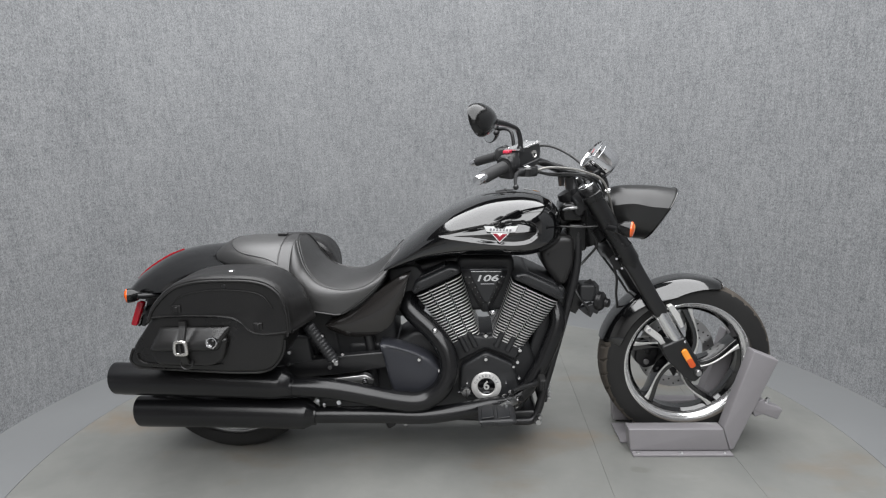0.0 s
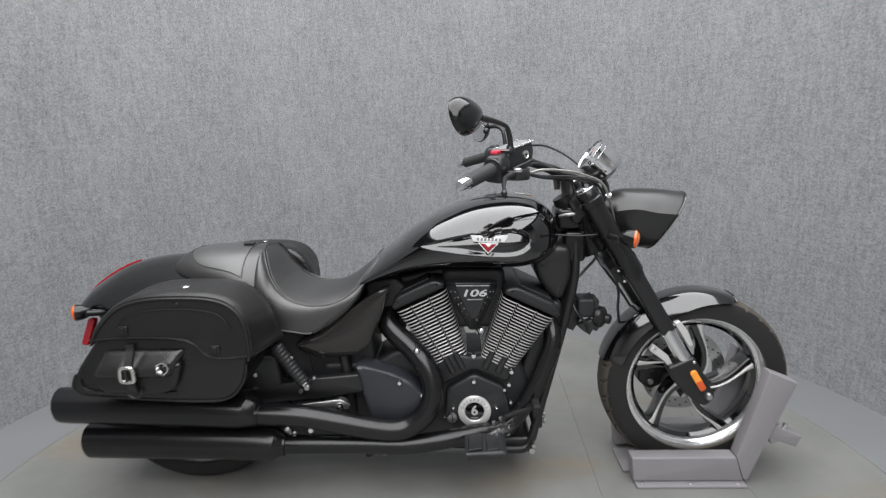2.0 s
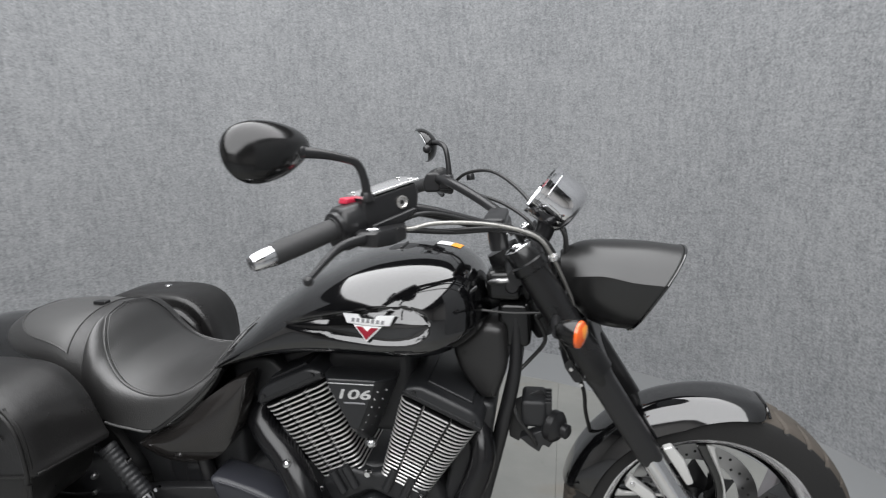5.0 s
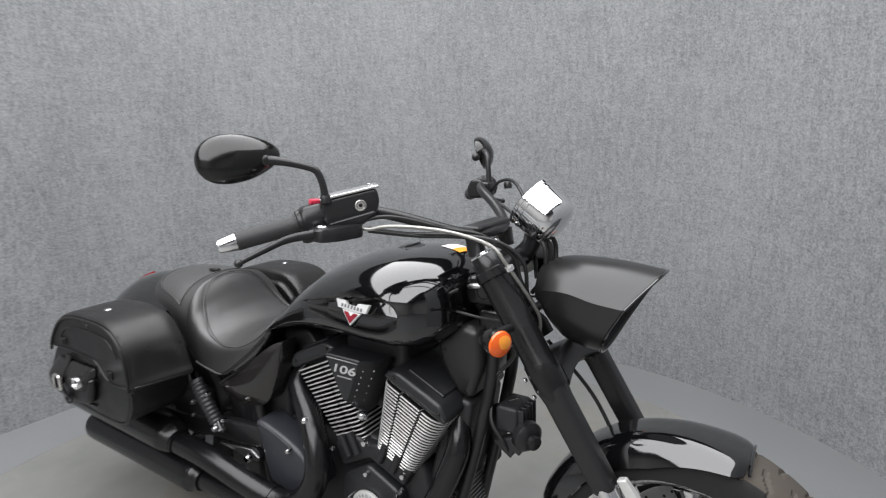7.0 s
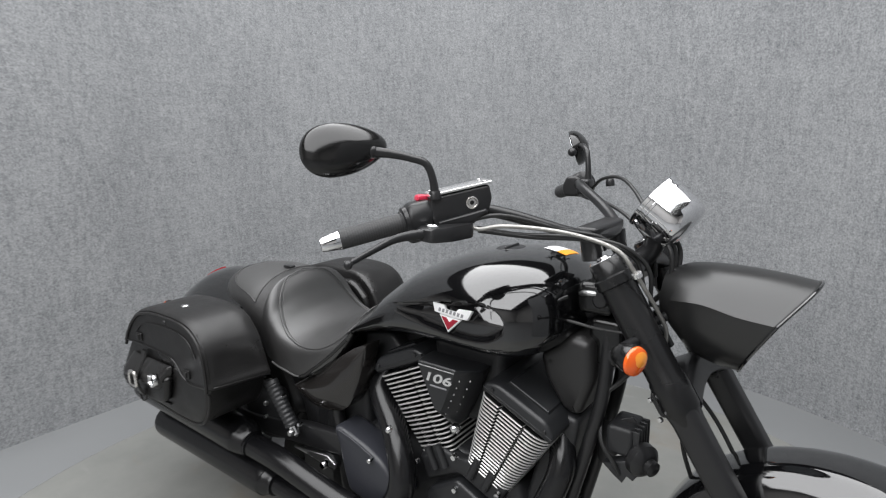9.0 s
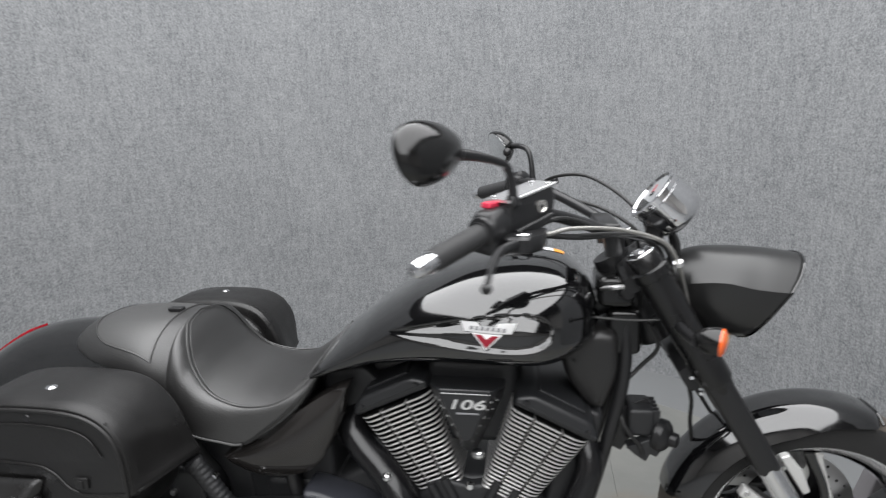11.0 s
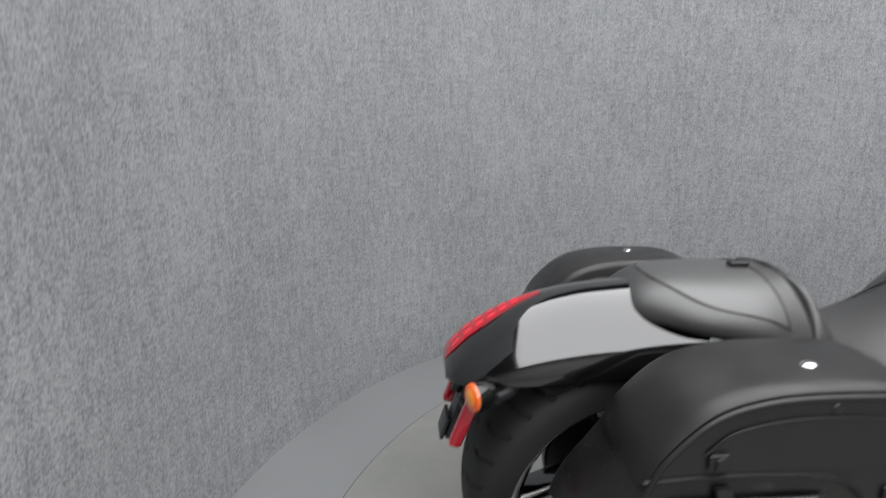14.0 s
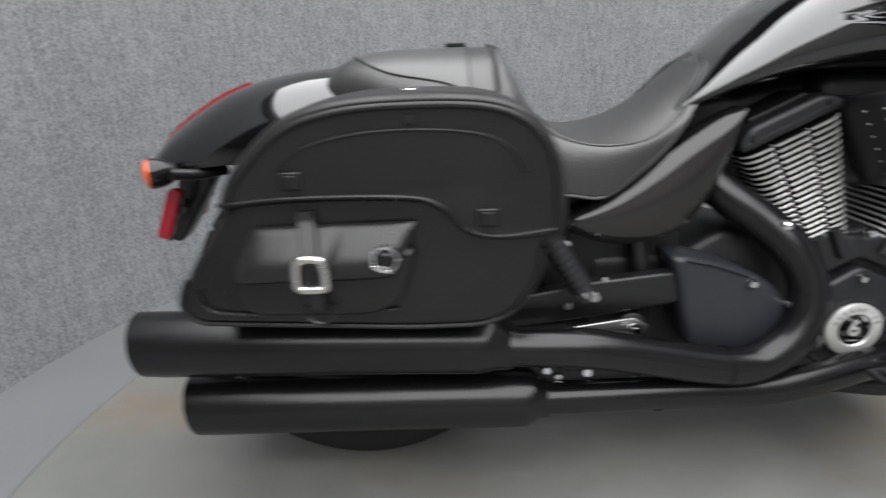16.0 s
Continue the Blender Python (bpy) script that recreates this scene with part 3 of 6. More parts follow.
# headlight cowl
def cowl():
    """Pointed cowl: crowned satin top, crease along the side, raked open front."""
    top = [(1.362, 0.925), (1.40, 0.943), (1.45, 0.9475), (1.53, 0.944), (1.607, 0.933)]
    crz = [(1.362, 0.880), (1.45, 0.893), (1.53, 0.882), (1.607, 0.876)]
    wid = [(1.362, 0.052), (1.40, 0.078), (1.45, 0.096), (1.53, 0.103), (1.607, 0.105)]
    bot = [(1.362, 0.845), (1.41, 0.805), (1.46, 0.778), (1.53, 0.765), (1.607, 0.76)]
    rings = []
    for k in range(31):
        u = k / 30
        x = 1.362 + 0.245 * u
        zt, zc, w, zb = along(top, x), along(crz, x), along(wid, x), along(bot, x)
        ring = []
        for j in range(13):          # over the top, from crease to crease
            v = -1 + 2 * j / 12
            ring.append((x, v * w, zc + (zt - zc) * (1 - abs(v) ** 2.1) ** 0.85))
        for j in range(1, 12):       # round the belly
            a = math.pi * j / 12
            ring.append((x, w * 0.97 * math.cos(a) * (1 if j else 1), zc - 0.004 - (zc - zb) * math.sin(a) ** 0.75))
        out = []
        for x_, y_, z_ in ring:
            # the front is cut on a slant: low and outer points end further back
            cut = max(0.0, 0.933 - z_) * 0.62 + 0.012 * (abs(y_) / 0.1) ** 2
            out.append((1.362 + (x_ - 1.362) * (1 - cut / 0.245) * 1.03, y_ + MID, z_))
        rings.append(out)
    bm = loft(rings, cap=False)
    bm.faces.new([v for v in bm.verts][:len(rings[0])])
    return bm, rings


bm, rr = cowl()
cowl_part = part("headlight_cowl", bm, VISOR, bike, "satin black pointed headlight cowl", 32)
sol = cowl_part.modifiers.new("thickness", "SOLIDIFY")
sol.thickness, sol.offset = 0.004, -1
part("cowl_edge", tube([p for p in rr[-1]] + [rr[-1][0]], 0.0026, 8, 3), GLOSS, cowl_part)
bm = bmesh.new()
inner = [(p[0] - 0.022, MID + (p[1] - MID) * 0.95, 0.86 + (p[2] - 0.86) * 0.95) for p in rr[-1]]
bm.faces.new([bm.verts.new(p) for p in inner])
r = bmesh.ops.extrude_face_region(bm, geom=bm.faces[:])
bmesh.ops.translate(bm, verts=[v for v in r["geom"] if isinstance(v, bmesh.types.BMVert)], vec=(-0.006, 0, 0))
part("headlight_lens", bm, GLASS, cowl_part, "clear headlight lens")
for y in (-0.055, 0.055):
    part("cowl_bracket", tube([(1.38, MID + y, 0.85), (1.34, MID + y * 1.2, 0.82), (1.31, MID + y * 1.4, 0.80)], 0.009, 10), SATIN, cowl_part)

# speedometer
SA = Vector((0.78, 0, -0.63))
cup = part("speedometer", lathe([(0, 0.086), (0.030, 0.085), (0.043, 0.081), (0.0505, 0.073), (0.0535, 0.062), (0.0545, 0.05), (0.0552, 0.02), (0.0555, 0.0), (0.058, -0.001), (0.058, -0.008), (0.055, -0.010), (0.051, -0.010), (0.049, -0.004), (0, -0.004)],
                                axis((1.327, 0.020, 1.053), SA) @ Matrix.Diagonal((1.06, 1.06, 0.98, 1)), 56), CHROME, bike, "chrome speedometer cup")
part("dial", lathe([(0, -0.0055), (0.0485, -0.0055), (0.0485, -0.0045), (0, -0.0045)], axis((1.327, 0.020, 1.053), SA), 40), DIAL, cup, "pale dial behind glass")
part("dial_hub", lathe([(0, -0.0085), (0.005, -0.008), (0.007, -0.0062), (0.007, -0.0056), (0, -0.0056)], axis((1.327, 0.020, 1.053), SA), 24), PLASTICBLACK, cup)
part("dial_needle", tube([tuple(axis((1.327, 0.020, 1.053), SA) @ Vector(p)) for p in ((0, 0, -0.0072), (0.018, 0.022, -0.0068))], [0.0016, 0.0008], 6, 2), BADGERED, cup)
gm = axis((1.327, 0.020, 1.053), SA)
low_side = [gm @ Vector((0.0475 * math.cos(a), 0.0475 * math.sin(a), 0)) for a in np.linspace(0, 2 * math.pi, 48, endpoint=False)]
low_side = sorted(low_side, key=lambda p: p.z)[:19]
lc = sum(low_side, Vector()) / len(low_side)
low_side.sort(key=lambda p: p.y)
bm = bmesh.new()
off = SA.normalized() * -0.0066
bm.faces.new([bm.verts.new(p + off) for p in low_side])
part("dial_display", bm, PLASTICBLACK, cup, "dark display window of the dial")
part("cup_band", lathe([(0.0565, 0.006), (0.0605, 0.008), (0.0605, 0.012), (0.0565, 0.014)], axis((1.327, 0.020, 1.053), SA), 56, wrap=True), CHROME, cup)
part("gauge_bracket", tube([(1.335, 0.016, 0.99), (1.325, 0.016, 0.96), (1.30, 0.016, 0.93)], [0.022, 0.02, 0.024], 14), SATIN, cup)
for y in (-0.02, 0.0, 0.025):
    part("wiring", tube([(1.352, 0.016 + y, 0.995), (1.372, 0.014 + y * 1.3, 0.955), (1.368, 0.01 + y, 0.90), (1.34, 0.01 + y, 0.86)], 0.005, 8), CABLE, cup)

# turn signals
def signal(place, d, stalk, label, size=1.0):
    m = axis(place, d) @ Matrix.Scale(size, 4)
    body = part("turn_signal", lathe([(0, -0.046), (0.009, -0.0445), (0.017, -0.037), (0.024, -0.022), (0.0265, -0.008), (0.0265, 0), (0, 0)], m, 32), PLASTICBLACK, bike, label)
    part("signal_lens", lathe([(0.0257, -0.001), (0.0258, 0.0015), (0.0245, 0.005), (0.018, 0.0085), (0.009, 0.0105), (0, 0.011)], m, 32), AMBER, body, "amber lens")
    # off-centre brighter disc: the lens's yellow highlight put in as colour
    part("signal_hot_spot", lathe([(0.016, 0.0088), (0.010, 0.0110), (0, 0.0118)], m @ Matrix.Translation((0.003, 0.003, 0)), 20), AMBERBRIGHT, body)
    part("signal_stalk", tube(stalk, 0.0095, 12), SATIN, body)
    return body


for s in (-1, 1):
    yy = lambda y: MID + s * abs(y)
    signal((1.390, yy(0.250), 0.834), (0.90, 0.40 * s, -0.05), [(1.353, yy(0.245), 0.832), (1.35, yy(0.18), 0.826), (1.352, yy(0.12), 0.82)], "bullet turn signal with amber lens on the fork", 0.97)
    if s > 0:
        yy = lambda y: MID + y - 0.02
    signal((-0.291 + 0.02 * (s + 1), yy(0.150), 0.611), (-0.92, 0.38 * s, 0.02), [(-0.255, yy(0.156), 0.610), (-0.225, yy(0.12), 0.602), (-0.195, yy(0.07), 0.60)], "bullet turn signal with amber lens on the rear fender", 0.95)


# ---- fuel tank ----
T_TOP = [(0.570, 0.676), (0.62, 0.729), (0.66, 0.767), (0.70, 0.798), (0.738, 0.828), (0.788, 0.860), (0.839, 0.888), (0.938, 0.924), (1.036, 0.938), (1.113, 0.934), (1.162, 0.916), (1.196, 0.876), (1.215, 0.815)]
T_BOT = [(0.570, 0.664), (0.612, 0.676), (0.65, 0.688), (0.697, 0.702), (0.743, 0.713), (0.836, 0.722), (0.93, 0.722), (1.02, 0.720), (1.10, 0.722), (1.15, 0.738), (1.195, 0.770), (1.215, 0.80)]
T_WID = [(0.570, 0.118), (0.612, 0.138), (0.66, 0.152), (0.74, 0.168), (0.84, 0.185), (0.94, 0.198), (1.03, 0.204), (1.10, 0.196), (1.15, 0.172), (1.19, 0.125), (1.215, 0.04)]


def tank_point(x, a):
    zt, zb, w = along(T_TOP, x), along(T_BOT, x), along(T_WID, x)
    zm = zb + 0.40 * (zt - zb)
    c, s = math.cos(a), math.sin(a)
    k = max(0.0, min(1.0, (x - 0.64) / 0.22))
    e = 2 / (1.72 + 0.73 * k * k * (3 - 2 * k))     # a narrow spine at the rear, a full crown ahead
    y = w * abs(c) ** (e if s >= 0 else 2 / 2.45) * (1 if c > 0 else -1)
    if s >= 0:
        z = zm + (zt - zm) * abs(s) ** e
    else:
        z = zm - (zm - zb) * abs(s) ** (2 / 3.4)
        y *= 1 - 0.07 * abs(s) ** 2
    p = (x - 0.785) / (1.112 - 0.785)
    if 0 < p < 1:
        h = 0.057 * p ** 0.75 * math.sqrt(1 - p ** 7)
        dz = z - (0.808 + 0.010 * p)
        f = (h - abs(dz)) / max(1e-4, min(0.009 if dz > 0 else 0.020, 0.8 * h))
        f = max(0.0, min(1.0, f))
        v = max(-1.0, min(1.0, (z - (0.808 + 0.010 * p)) / max(h, 1e-4)))
        y -= min(1.0, p / 0.35) * (0.010 + 0.013 * max(0.0, v)) * f * f * (3 - 2 * f) * (1 if y > 0 else -1) * (1 if abs(y) > 0.05 else 0)
    return (x, y + MID, z)


def tank():
    rings = []
    nx, nj = 200, 288
    for i in range(nx + 1):
        t = i / nx
        x = 0.570 + 0.645 * (1 - (1 - t) ** 1.25)
        rings.append([tank_point(x, 2 * math.pi * j / nj) for j in range(nj)])
    return loft(rings)


tank_ob = part("fuel_tank", tank(), GLOSS, bike, "gloss black teardrop fuel tank with a scalloped side", 60)
cap_ob = part("fuel_cap", lathe([(0, 0.012), (0.030, 0.012), (0.036, 0.009), (0.040, 0.002), (0.042, -0.006), (0, -0.006)], axis((1.02, MID, 0.926), (-0.05, 0, 1)), 40), SATIN, bike, "low black fuel cap")
part("cap_rib", box(0, 0, 0, 0.06, 0.010, 0.006, 0.002, axis((1.02, MID, 0.9375), (-0.05, 0, 1)) @ Matrix.Rotation(radians(-90), 4, "X")), SATIN, cap_ob)


def badge(side):
    """Winged badge: pale bar with stepped ends over a red point; lettering stays plain bars."""
    y = MID - side * 0.1945
    q = Matrix(((0.91, 0, 0, 0.988), (0, side, 0, y), (0.0, 0, 0.95, 0.829), (0, 0, 0, 1))) @ Matrix.Rotation(radians(2), 4, "Y") @ Matrix.Rotation(radians(-6), 4, "Z") @ Matrix.Rotation(radians(-11), 4, "X")
    bar = [(-0.058, 0.012), (-0.022, 0.012), (-0.016, 0.004), (0.016, 0.004), (0.022, 0.012), (0.062, 0.016), (0.052, -0.006), (0.022, -0.009), (-0.022, -0.009), (-0.048, -0.008)]
    b = part("tank_badge", prism(bar, -0.0035, 0.004, 0.001, q), WHITE, bike, "winged silver and red tank badge")
    part("badge_point", prism([(-0.033, -0.010), (0.033, -0.010), (0.0, -0.044)], -0.002, 0.004, 0.001, q), WHITE, b)
    part("badge_red", prism([(-0.026, -0.013), (-0.010, -0.013), (0.0, -0.022), (0.010, -0.013), (0.026, -0.013), (0.0, -0.039)], -0.004, 0.003, 0.0008, q), BADGERED, b, "dark red enamel point")
    for k in range(7):
        part("badge_bar", prism([(-0.037 + 0.0115 * k, -0.004), (-0.030 + 0.0115 * k, -0.004), (-0.029 + 0.0115 * k, 0.004), (-0.036 + 0.0115 * k, 0.004)], -0.0042, 0.0, 0.0005, q), GREYPRINT, b)


badge(1)
badge(-1)


def on_tank(x, a, lift=0.001):
    p = Vector(tank_point(x, a))
    n = (Vector(tank_point(x + 0.004, a)) - Vector(tank_point(x - 0.004, a))).cross(Vector(tank_point(x, a + 0.03)) - Vector(tank_point(x, a - 0.03))).normalized()
    if n.z < 0:
        n = -n
    return p + n * lift


def sticker(x0, x1, a0, a1, material, nm, lab):
    bm = bmesh.new()
    rings = [[on_tank(x0 + (x1 - x0) * i / 6, a0 + (a1 - a0) * j / 6, 0.0012) for j in range(7)] for i in range(7)]
    V = [[bm.verts.new(p) for p in r] for r in rings]
    for i in range(6):
        for j in range(6):
            bm.faces.new((V[i][j], V[i][j + 1], V[i + 1][j + 1], V[i + 1][j]))
    return part(nm, bm, material, tank_ob, lab)


sticker(1.088, 1.120, 1.50, 1.10, WHITE, "warning_label", "small white and orange warning label")
sticker(1.121, 1.142, 1.50, 1.10, ORANGE, "warning_label", "orange band of the warning label")


# ---- seat ----
S_TOP = [(-0.012, 0.742), (0.012, 0.764), (0.04, 0.778), (0.08, 0.787), (0.14, 0.790), (0.22, 0.789), (0.284, 0.788)]
S_BOT = [(-0.012, 0.724), (0.07, 0.712), (0.20, 0.682), (0.284, 0.600)]
S_WID = [(-0.012, 0.066), (0.015, 0.096), (0.06, 0.126), (0.10, 0.143), (0.16, 0.156), (0.24, 0.168), (0.284, 0.174)]
# the rider's bucket: middle line, rim and foot of the skirt along x
B_MID = [(0.279, 0.790), (0.290, 0.783), (0.305, 0.762), (0.325, 0.722), (0.35, 0.682), (0.39, 0.653), (0.43, 0.645), (0.48, 0.652), (0.53, 0.670), (0.58, 0.701), (0.62, 0.733), (0.664, 0.768)]
B_RIM_Y = [(0.279, 0.004), (0.282, 0.040), (0.289, 0.072), (0.305, 0.108), (0.325, 0.130), (0.366, 0.149), (0.42, 0.160), (0.476, 0.164), (0.533, 0.158), (0.582, 0.138), (0.61, 0.116), (0.64, 0.082), (0.657, 0.046), (0.664, 0.012)]
B_RIM_Z = [(0.279, 0.790), (0.289, 0.778), (0.305, 0.744), (0.325, 0.700), (0.366, 0.653), (0.42, 0.631), (0.476, 0.627), (0.533, 0.638), (0.582, 0.668), (0.61, 0.700), (0.64, 0.738), (0.664, 0.765)]
B_FOOT_Y = [(0.279, 0.172), (0.33, 0.180), (0.42, 0.182), (0.50, 0.174), (0.56, 0.160), (0.60, 0.141), (0.64, 0.108), (0.657, 0.072), (0.664, 0.042)]
B_FOOT_Z = [(0.279, 0.606), (0.31, 0.578), (0.34, 0.565), (0.396, 0.556), (0.453, 0.551), (0.503, 0.583), (0.552, 0.622), (0.582, 0.652), (0.61, 0.686), (0.64, 0.724), (0.664, 0.757)]


def seat_point(x, a, out=0.0):
    zt, zb, w = along(S_TOP, x), along(S_BOT, x), along(S_WID, x)
    c, s = math.cos(a), math.sin(a)
    n = 2.3
    y = (w + out) * abs(c) ** (2 / n) * (1 if c > 0 else -1)
    z = zb + (zt + out - zb) * max(0, s) ** (2 / n)
    return (x, y + MID, z)


def bucket_rim(x, side, lift=0.0):
    return (x, MID + side * (along(B_RIM_Y, x) + lift), along(B_RIM_Z, x) + lift)


def bucket():
    """The rider's part: a dished top out to a stitched rim, then a rounded skirt."""
    rings = []
    for i in range(91):
        x = 0.279 + 0.385 * (i / 90) ** 1.5
        zc, yr, zr, yf, zf = (along(t, x) for t in (B_MID, B_RIM_Y, B_RIM_Z, B_FOOT_Y, B_FOOT_Z))
        yf = max(yf, yr + 0.004)
        e = 0.87 - 0.09 * max(0.0, min(1.0, (x - 0.279) / 0.06)) + 1.1 * max(0.0, min(1.0, (x - 0.54) / 0.08))
        half = []
        for j in range(21):
            v = j / 20
            half.append((v * yr, zc + (zr - zc) * v ** 2.2))
        for j in range(1, 19):
            a = math.pi / 2 * j / 18
            half.append((yr + (yf - yr) * math.sin(a) ** e, zf + (zr - zf) * max(0.0, math.cos(a)) ** e))
        ring = [(x, MID - y, z) for y, z in half[::-1]] + [(x, MID + y, z) for y, z in half[1:]]
        ring += [(x, MID + yf * 0.6, zf - 0.004), (x, MID, zf - 0.006), (x, MID - yf * 0.6, zf - 0.004)]
        rings.append(ring)
    return loft(rings)


def seat():
    rings = []
    for i in range(81):
        x = -0.012 + 0.296 * i / 80
        top = [seat_point(x, math.pi * j / 48) for j in range(49)]
        zb = along(S_BOT, x)
        w = along(S_WID, x)
        low = [(x, MID - w * (1 - 2 * j / 8) * 0.98, zb - 0.004) for j in range(9)]
        rings.append(top + low)
    return loft(rings)


def pad_edge(x):
    """How far out the pillion pad reaches at x, as a share of the seat's half width."""
    return 0.91 * max(0.02, 1 - ((0.240 - x) / 0.198) ** 6.0) ** 0.5


bm = seat()
# the pad top gets the paler colour: reflected light painted on
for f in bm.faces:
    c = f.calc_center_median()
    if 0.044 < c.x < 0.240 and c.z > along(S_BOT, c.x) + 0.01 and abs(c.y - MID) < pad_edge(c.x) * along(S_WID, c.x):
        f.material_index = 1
seat_ob = part("seat", bm, [SEATVINYL, PADSHEEN], bike, "two-up black vinyl seat with a deep rider bucket", 70)
bucket_ob = part("rider_bucket", bucket(), SEATVINYL, seat_ob, "deep dished rider bucket", 60)
rim_x = [0.664 - 0.385 * (k / 40) ** 0.8 for k in range(41)]
rim_path = [bucket_rim(x, -1, 0.0012) for x in rim_x] + [bucket_rim(x, 1, 0.0012) for x in rim_x[::-1]]
for inward, r in ((1.0, 0.0022), (0.955, 0.0013)):
    part("seat_piping", tube([(0.45 + (x - 0.45) * inward, MID + (y - MID) * inward, z + (0.0 if inward == 1.0 else -0.0005)) for x, y, z in rim_path], r, 8, 2), SEATVINYL, bucket_ob, "stitched piping round the rider bucket")
pad_side = [(x, math.acos(pad_edge(x) ** 1.15)) for x in [0.044 + 0.196 * (1 - math.cos(q)) / 2 for q in np.linspace(0.1, math.pi, 17)]]
loop = [seat_point(x, a, 0.001) for x, a in pad_side] + [seat_point(0.240, a, 0.001) for a in np.linspace(radians(34), radians(146), 9)] + [seat_point(x, math.pi - a, 0.001) for x, a in pad_side[::-1]]
part("seat_piping", tube(loop + [loop[0]], 0.0020, 8, 4), SEATVINYL, seat_ob, "stitched piping round the pillion pad")
part("seat_tab", box(0.222, 0.0, 0.794, 0.035, 0.02, 0.008, 0.002), SATIN, seat_ob, "small black release tab")
for s in (-1, 1):
    strip = [(x, MID + s * (along(B_FOOT_Y, x) + 0.001), along(B_FOOT_Z, x) - 0.004) for x in np.linspace(0.335, 0.452, 8)]
    part("seat_trim", tube(strip, 0.0028, 8), TRIM, seat_ob, "grey trim strip under the seat edge")
    rings = []
    for x in np.linspace(0.44, 0.612, 16):
        yo, z = along(B_FOOT_Y, x) - 0.003, along(B_FOOT_Z, x)
        k = min(1.0, (x - 0.44) / 0.05) * min(1.0, (0.64 - x) / 0.06)
        rings.append([(x + dx * k, MID + s * (yo + dy), z + dz * k) for dx, dy, dz in ((0, 0, 0.004), (0.004, -0.001, -0.006), (0.012, -0.010, -0.016), (0.010, -0.030, -0.016), (0, -0.03, 0))])
    part("seat_flange", loft(rings), GLOSS, bike, "gloss black flange between seat and side panel", 60)
    welt = [(x, MID + s * (along(B_FOOT_Y, x) - 0.004), along(B_FOOT_Z, x) - 0.005) for x in np.linspace(0.455, 0.60, 12)]
    part("seat_welt", tube(welt, 0.004, 8), CABLE, seat_ob, "black rubber welt between seat and tank")


# ---- rear fender and tail ----
F_TOP = [(-0.334, 0.616), (-0.322, 0.636), (-0.282, 0.675), (-0.19, 0.728), (-0.10, 0.753), (0.0, 0.764), (0.12, 0.772)]
F_LOW = [(-0.332, 0.604), (-0.30, 0.607), (-0.25, 0.611), (-0.20, 0.614), (-0.15, 0.617), (-0.06, 0.623), (0.03, 0.63), (0.12, 0.64)]
F_WID = [(-0.332, 0.060), (-0.318, 0.088), (-0.27, 0.112), (-0.19, 0.126), (-0.05, 0.132), (0.12, 0.134)]


def fender_point(x, v, lift=0.0):
    zt, zl, w = along(F_TOP, x), along(F_LOW, x), along(F_WID, x)
    a = v * math.pi / 2
    c, s = math.cos(a), math.sin(a)
    return (x, MID + (w + lift) * abs(s) ** 1.08 * (1 if v > 0 else -1), zl + (zt + lift - zl) * max(c, 0.0) ** 1.08)


def rear_fender():
    rings = []
    for i in range(97):
        x = -0.332 + 0.452 * (i / 96) ** 1.3
        outer = [Vector(fender_point(x, -1 + 2 * j / 80)) for j in range(81)]
        innr = [Vector((p.x, MID + (p.y - MID) * 0.955, p.z - 0.006 if 12 < j < 68 else p.z)) for j, p in enumerate(outer)]
        rings.append(outer + innr[::-1])
    return loft(rings)


rf = part("rear_fender", rear_fender(), GLOSS, bike, "gloss black rear fender over a wide tyre", 50)


def tail_shell(x0, x1, v0, v1, lift, nx=20, nv=12, point=0.0):
    """A skin on the fender between x0 and x1; with point it narrows towards x1."""
    def spot(i, j, up):
        t = i / nx
        return Vector(fender_point(x0 + (x1 - x0) * t, (v0 + (v1 - v0) * j / nv) * (1 - point * t ** 1.4), up))
    up = [[spot(i, j, lift) for j in range(nv + 1)] for i in range(nx + 1)]
    dn = [[spot(i, j, 0.0) - Vector((0, 0, 0.002)) for j in range(nv + 1)] for i in range(nx + 1)]
    return loft([u + d[::-1] for u, d in zip(up, dn)])


tl = part("tail_light", tail_shell(-0.330, -0.150, -0.21, 0.21, 0.004, point=0.93), REDLENS, bike, "long red tail light set into the fender")
for i in range(6):
    for v in (-0.10, 0.10):
        x, k = -0.316 + 0.022 * i, 1 - 0.93 * ((0.014 + 0.022 * i + 0.006) / 0.18) ** 1.4
        part("lamp_cell", tail_shell(x, x + 0.013, v * k - 0.05 * k, v * k + 0.05 * k, 0.005, 3, 3), REDCELL, tl)

tailarm = part("plate_bracket", prism([(-0.280, 0.605), (-0.235, 0.605), (-0.24, 0.57), (-0.292, 0.49), (-0.318, 0.455), (-0.334, 0.46), (-0.308, 0.53)], MID - 0.028, MID + 0.028, 0.006, r=0.01), SATIN, bike, "black number plate bracket")
part("plate_holder", prism([(-0.342, 0.462), (-0.336, 0.459), (-0.322, 0.500), (-0.328, 0.503)], MID - 0.03, MID + 0.03, 0.0015), SATIN, tailarm, "narrow dark plate holder")
part("reflector_bar", tube([(-0.285, MID - 0.075, 0.53), (-0.30, MID, 0.535), (-0.285, MID + 0.075, 0.53)], 0.008, 10), SATIN, tailarm)
for s in (-1, 1):
    a = prism(round_poly([(-0.330, 0.486), (-0.308, 0.480), (-0.272, 0.568), (-0.294, 0.574)], 0.008), MID + s * 0.072, MID + s * 0.095, 0.004)
    part("side_reflector", a, REDLENS, tailarm, "red side reflector")
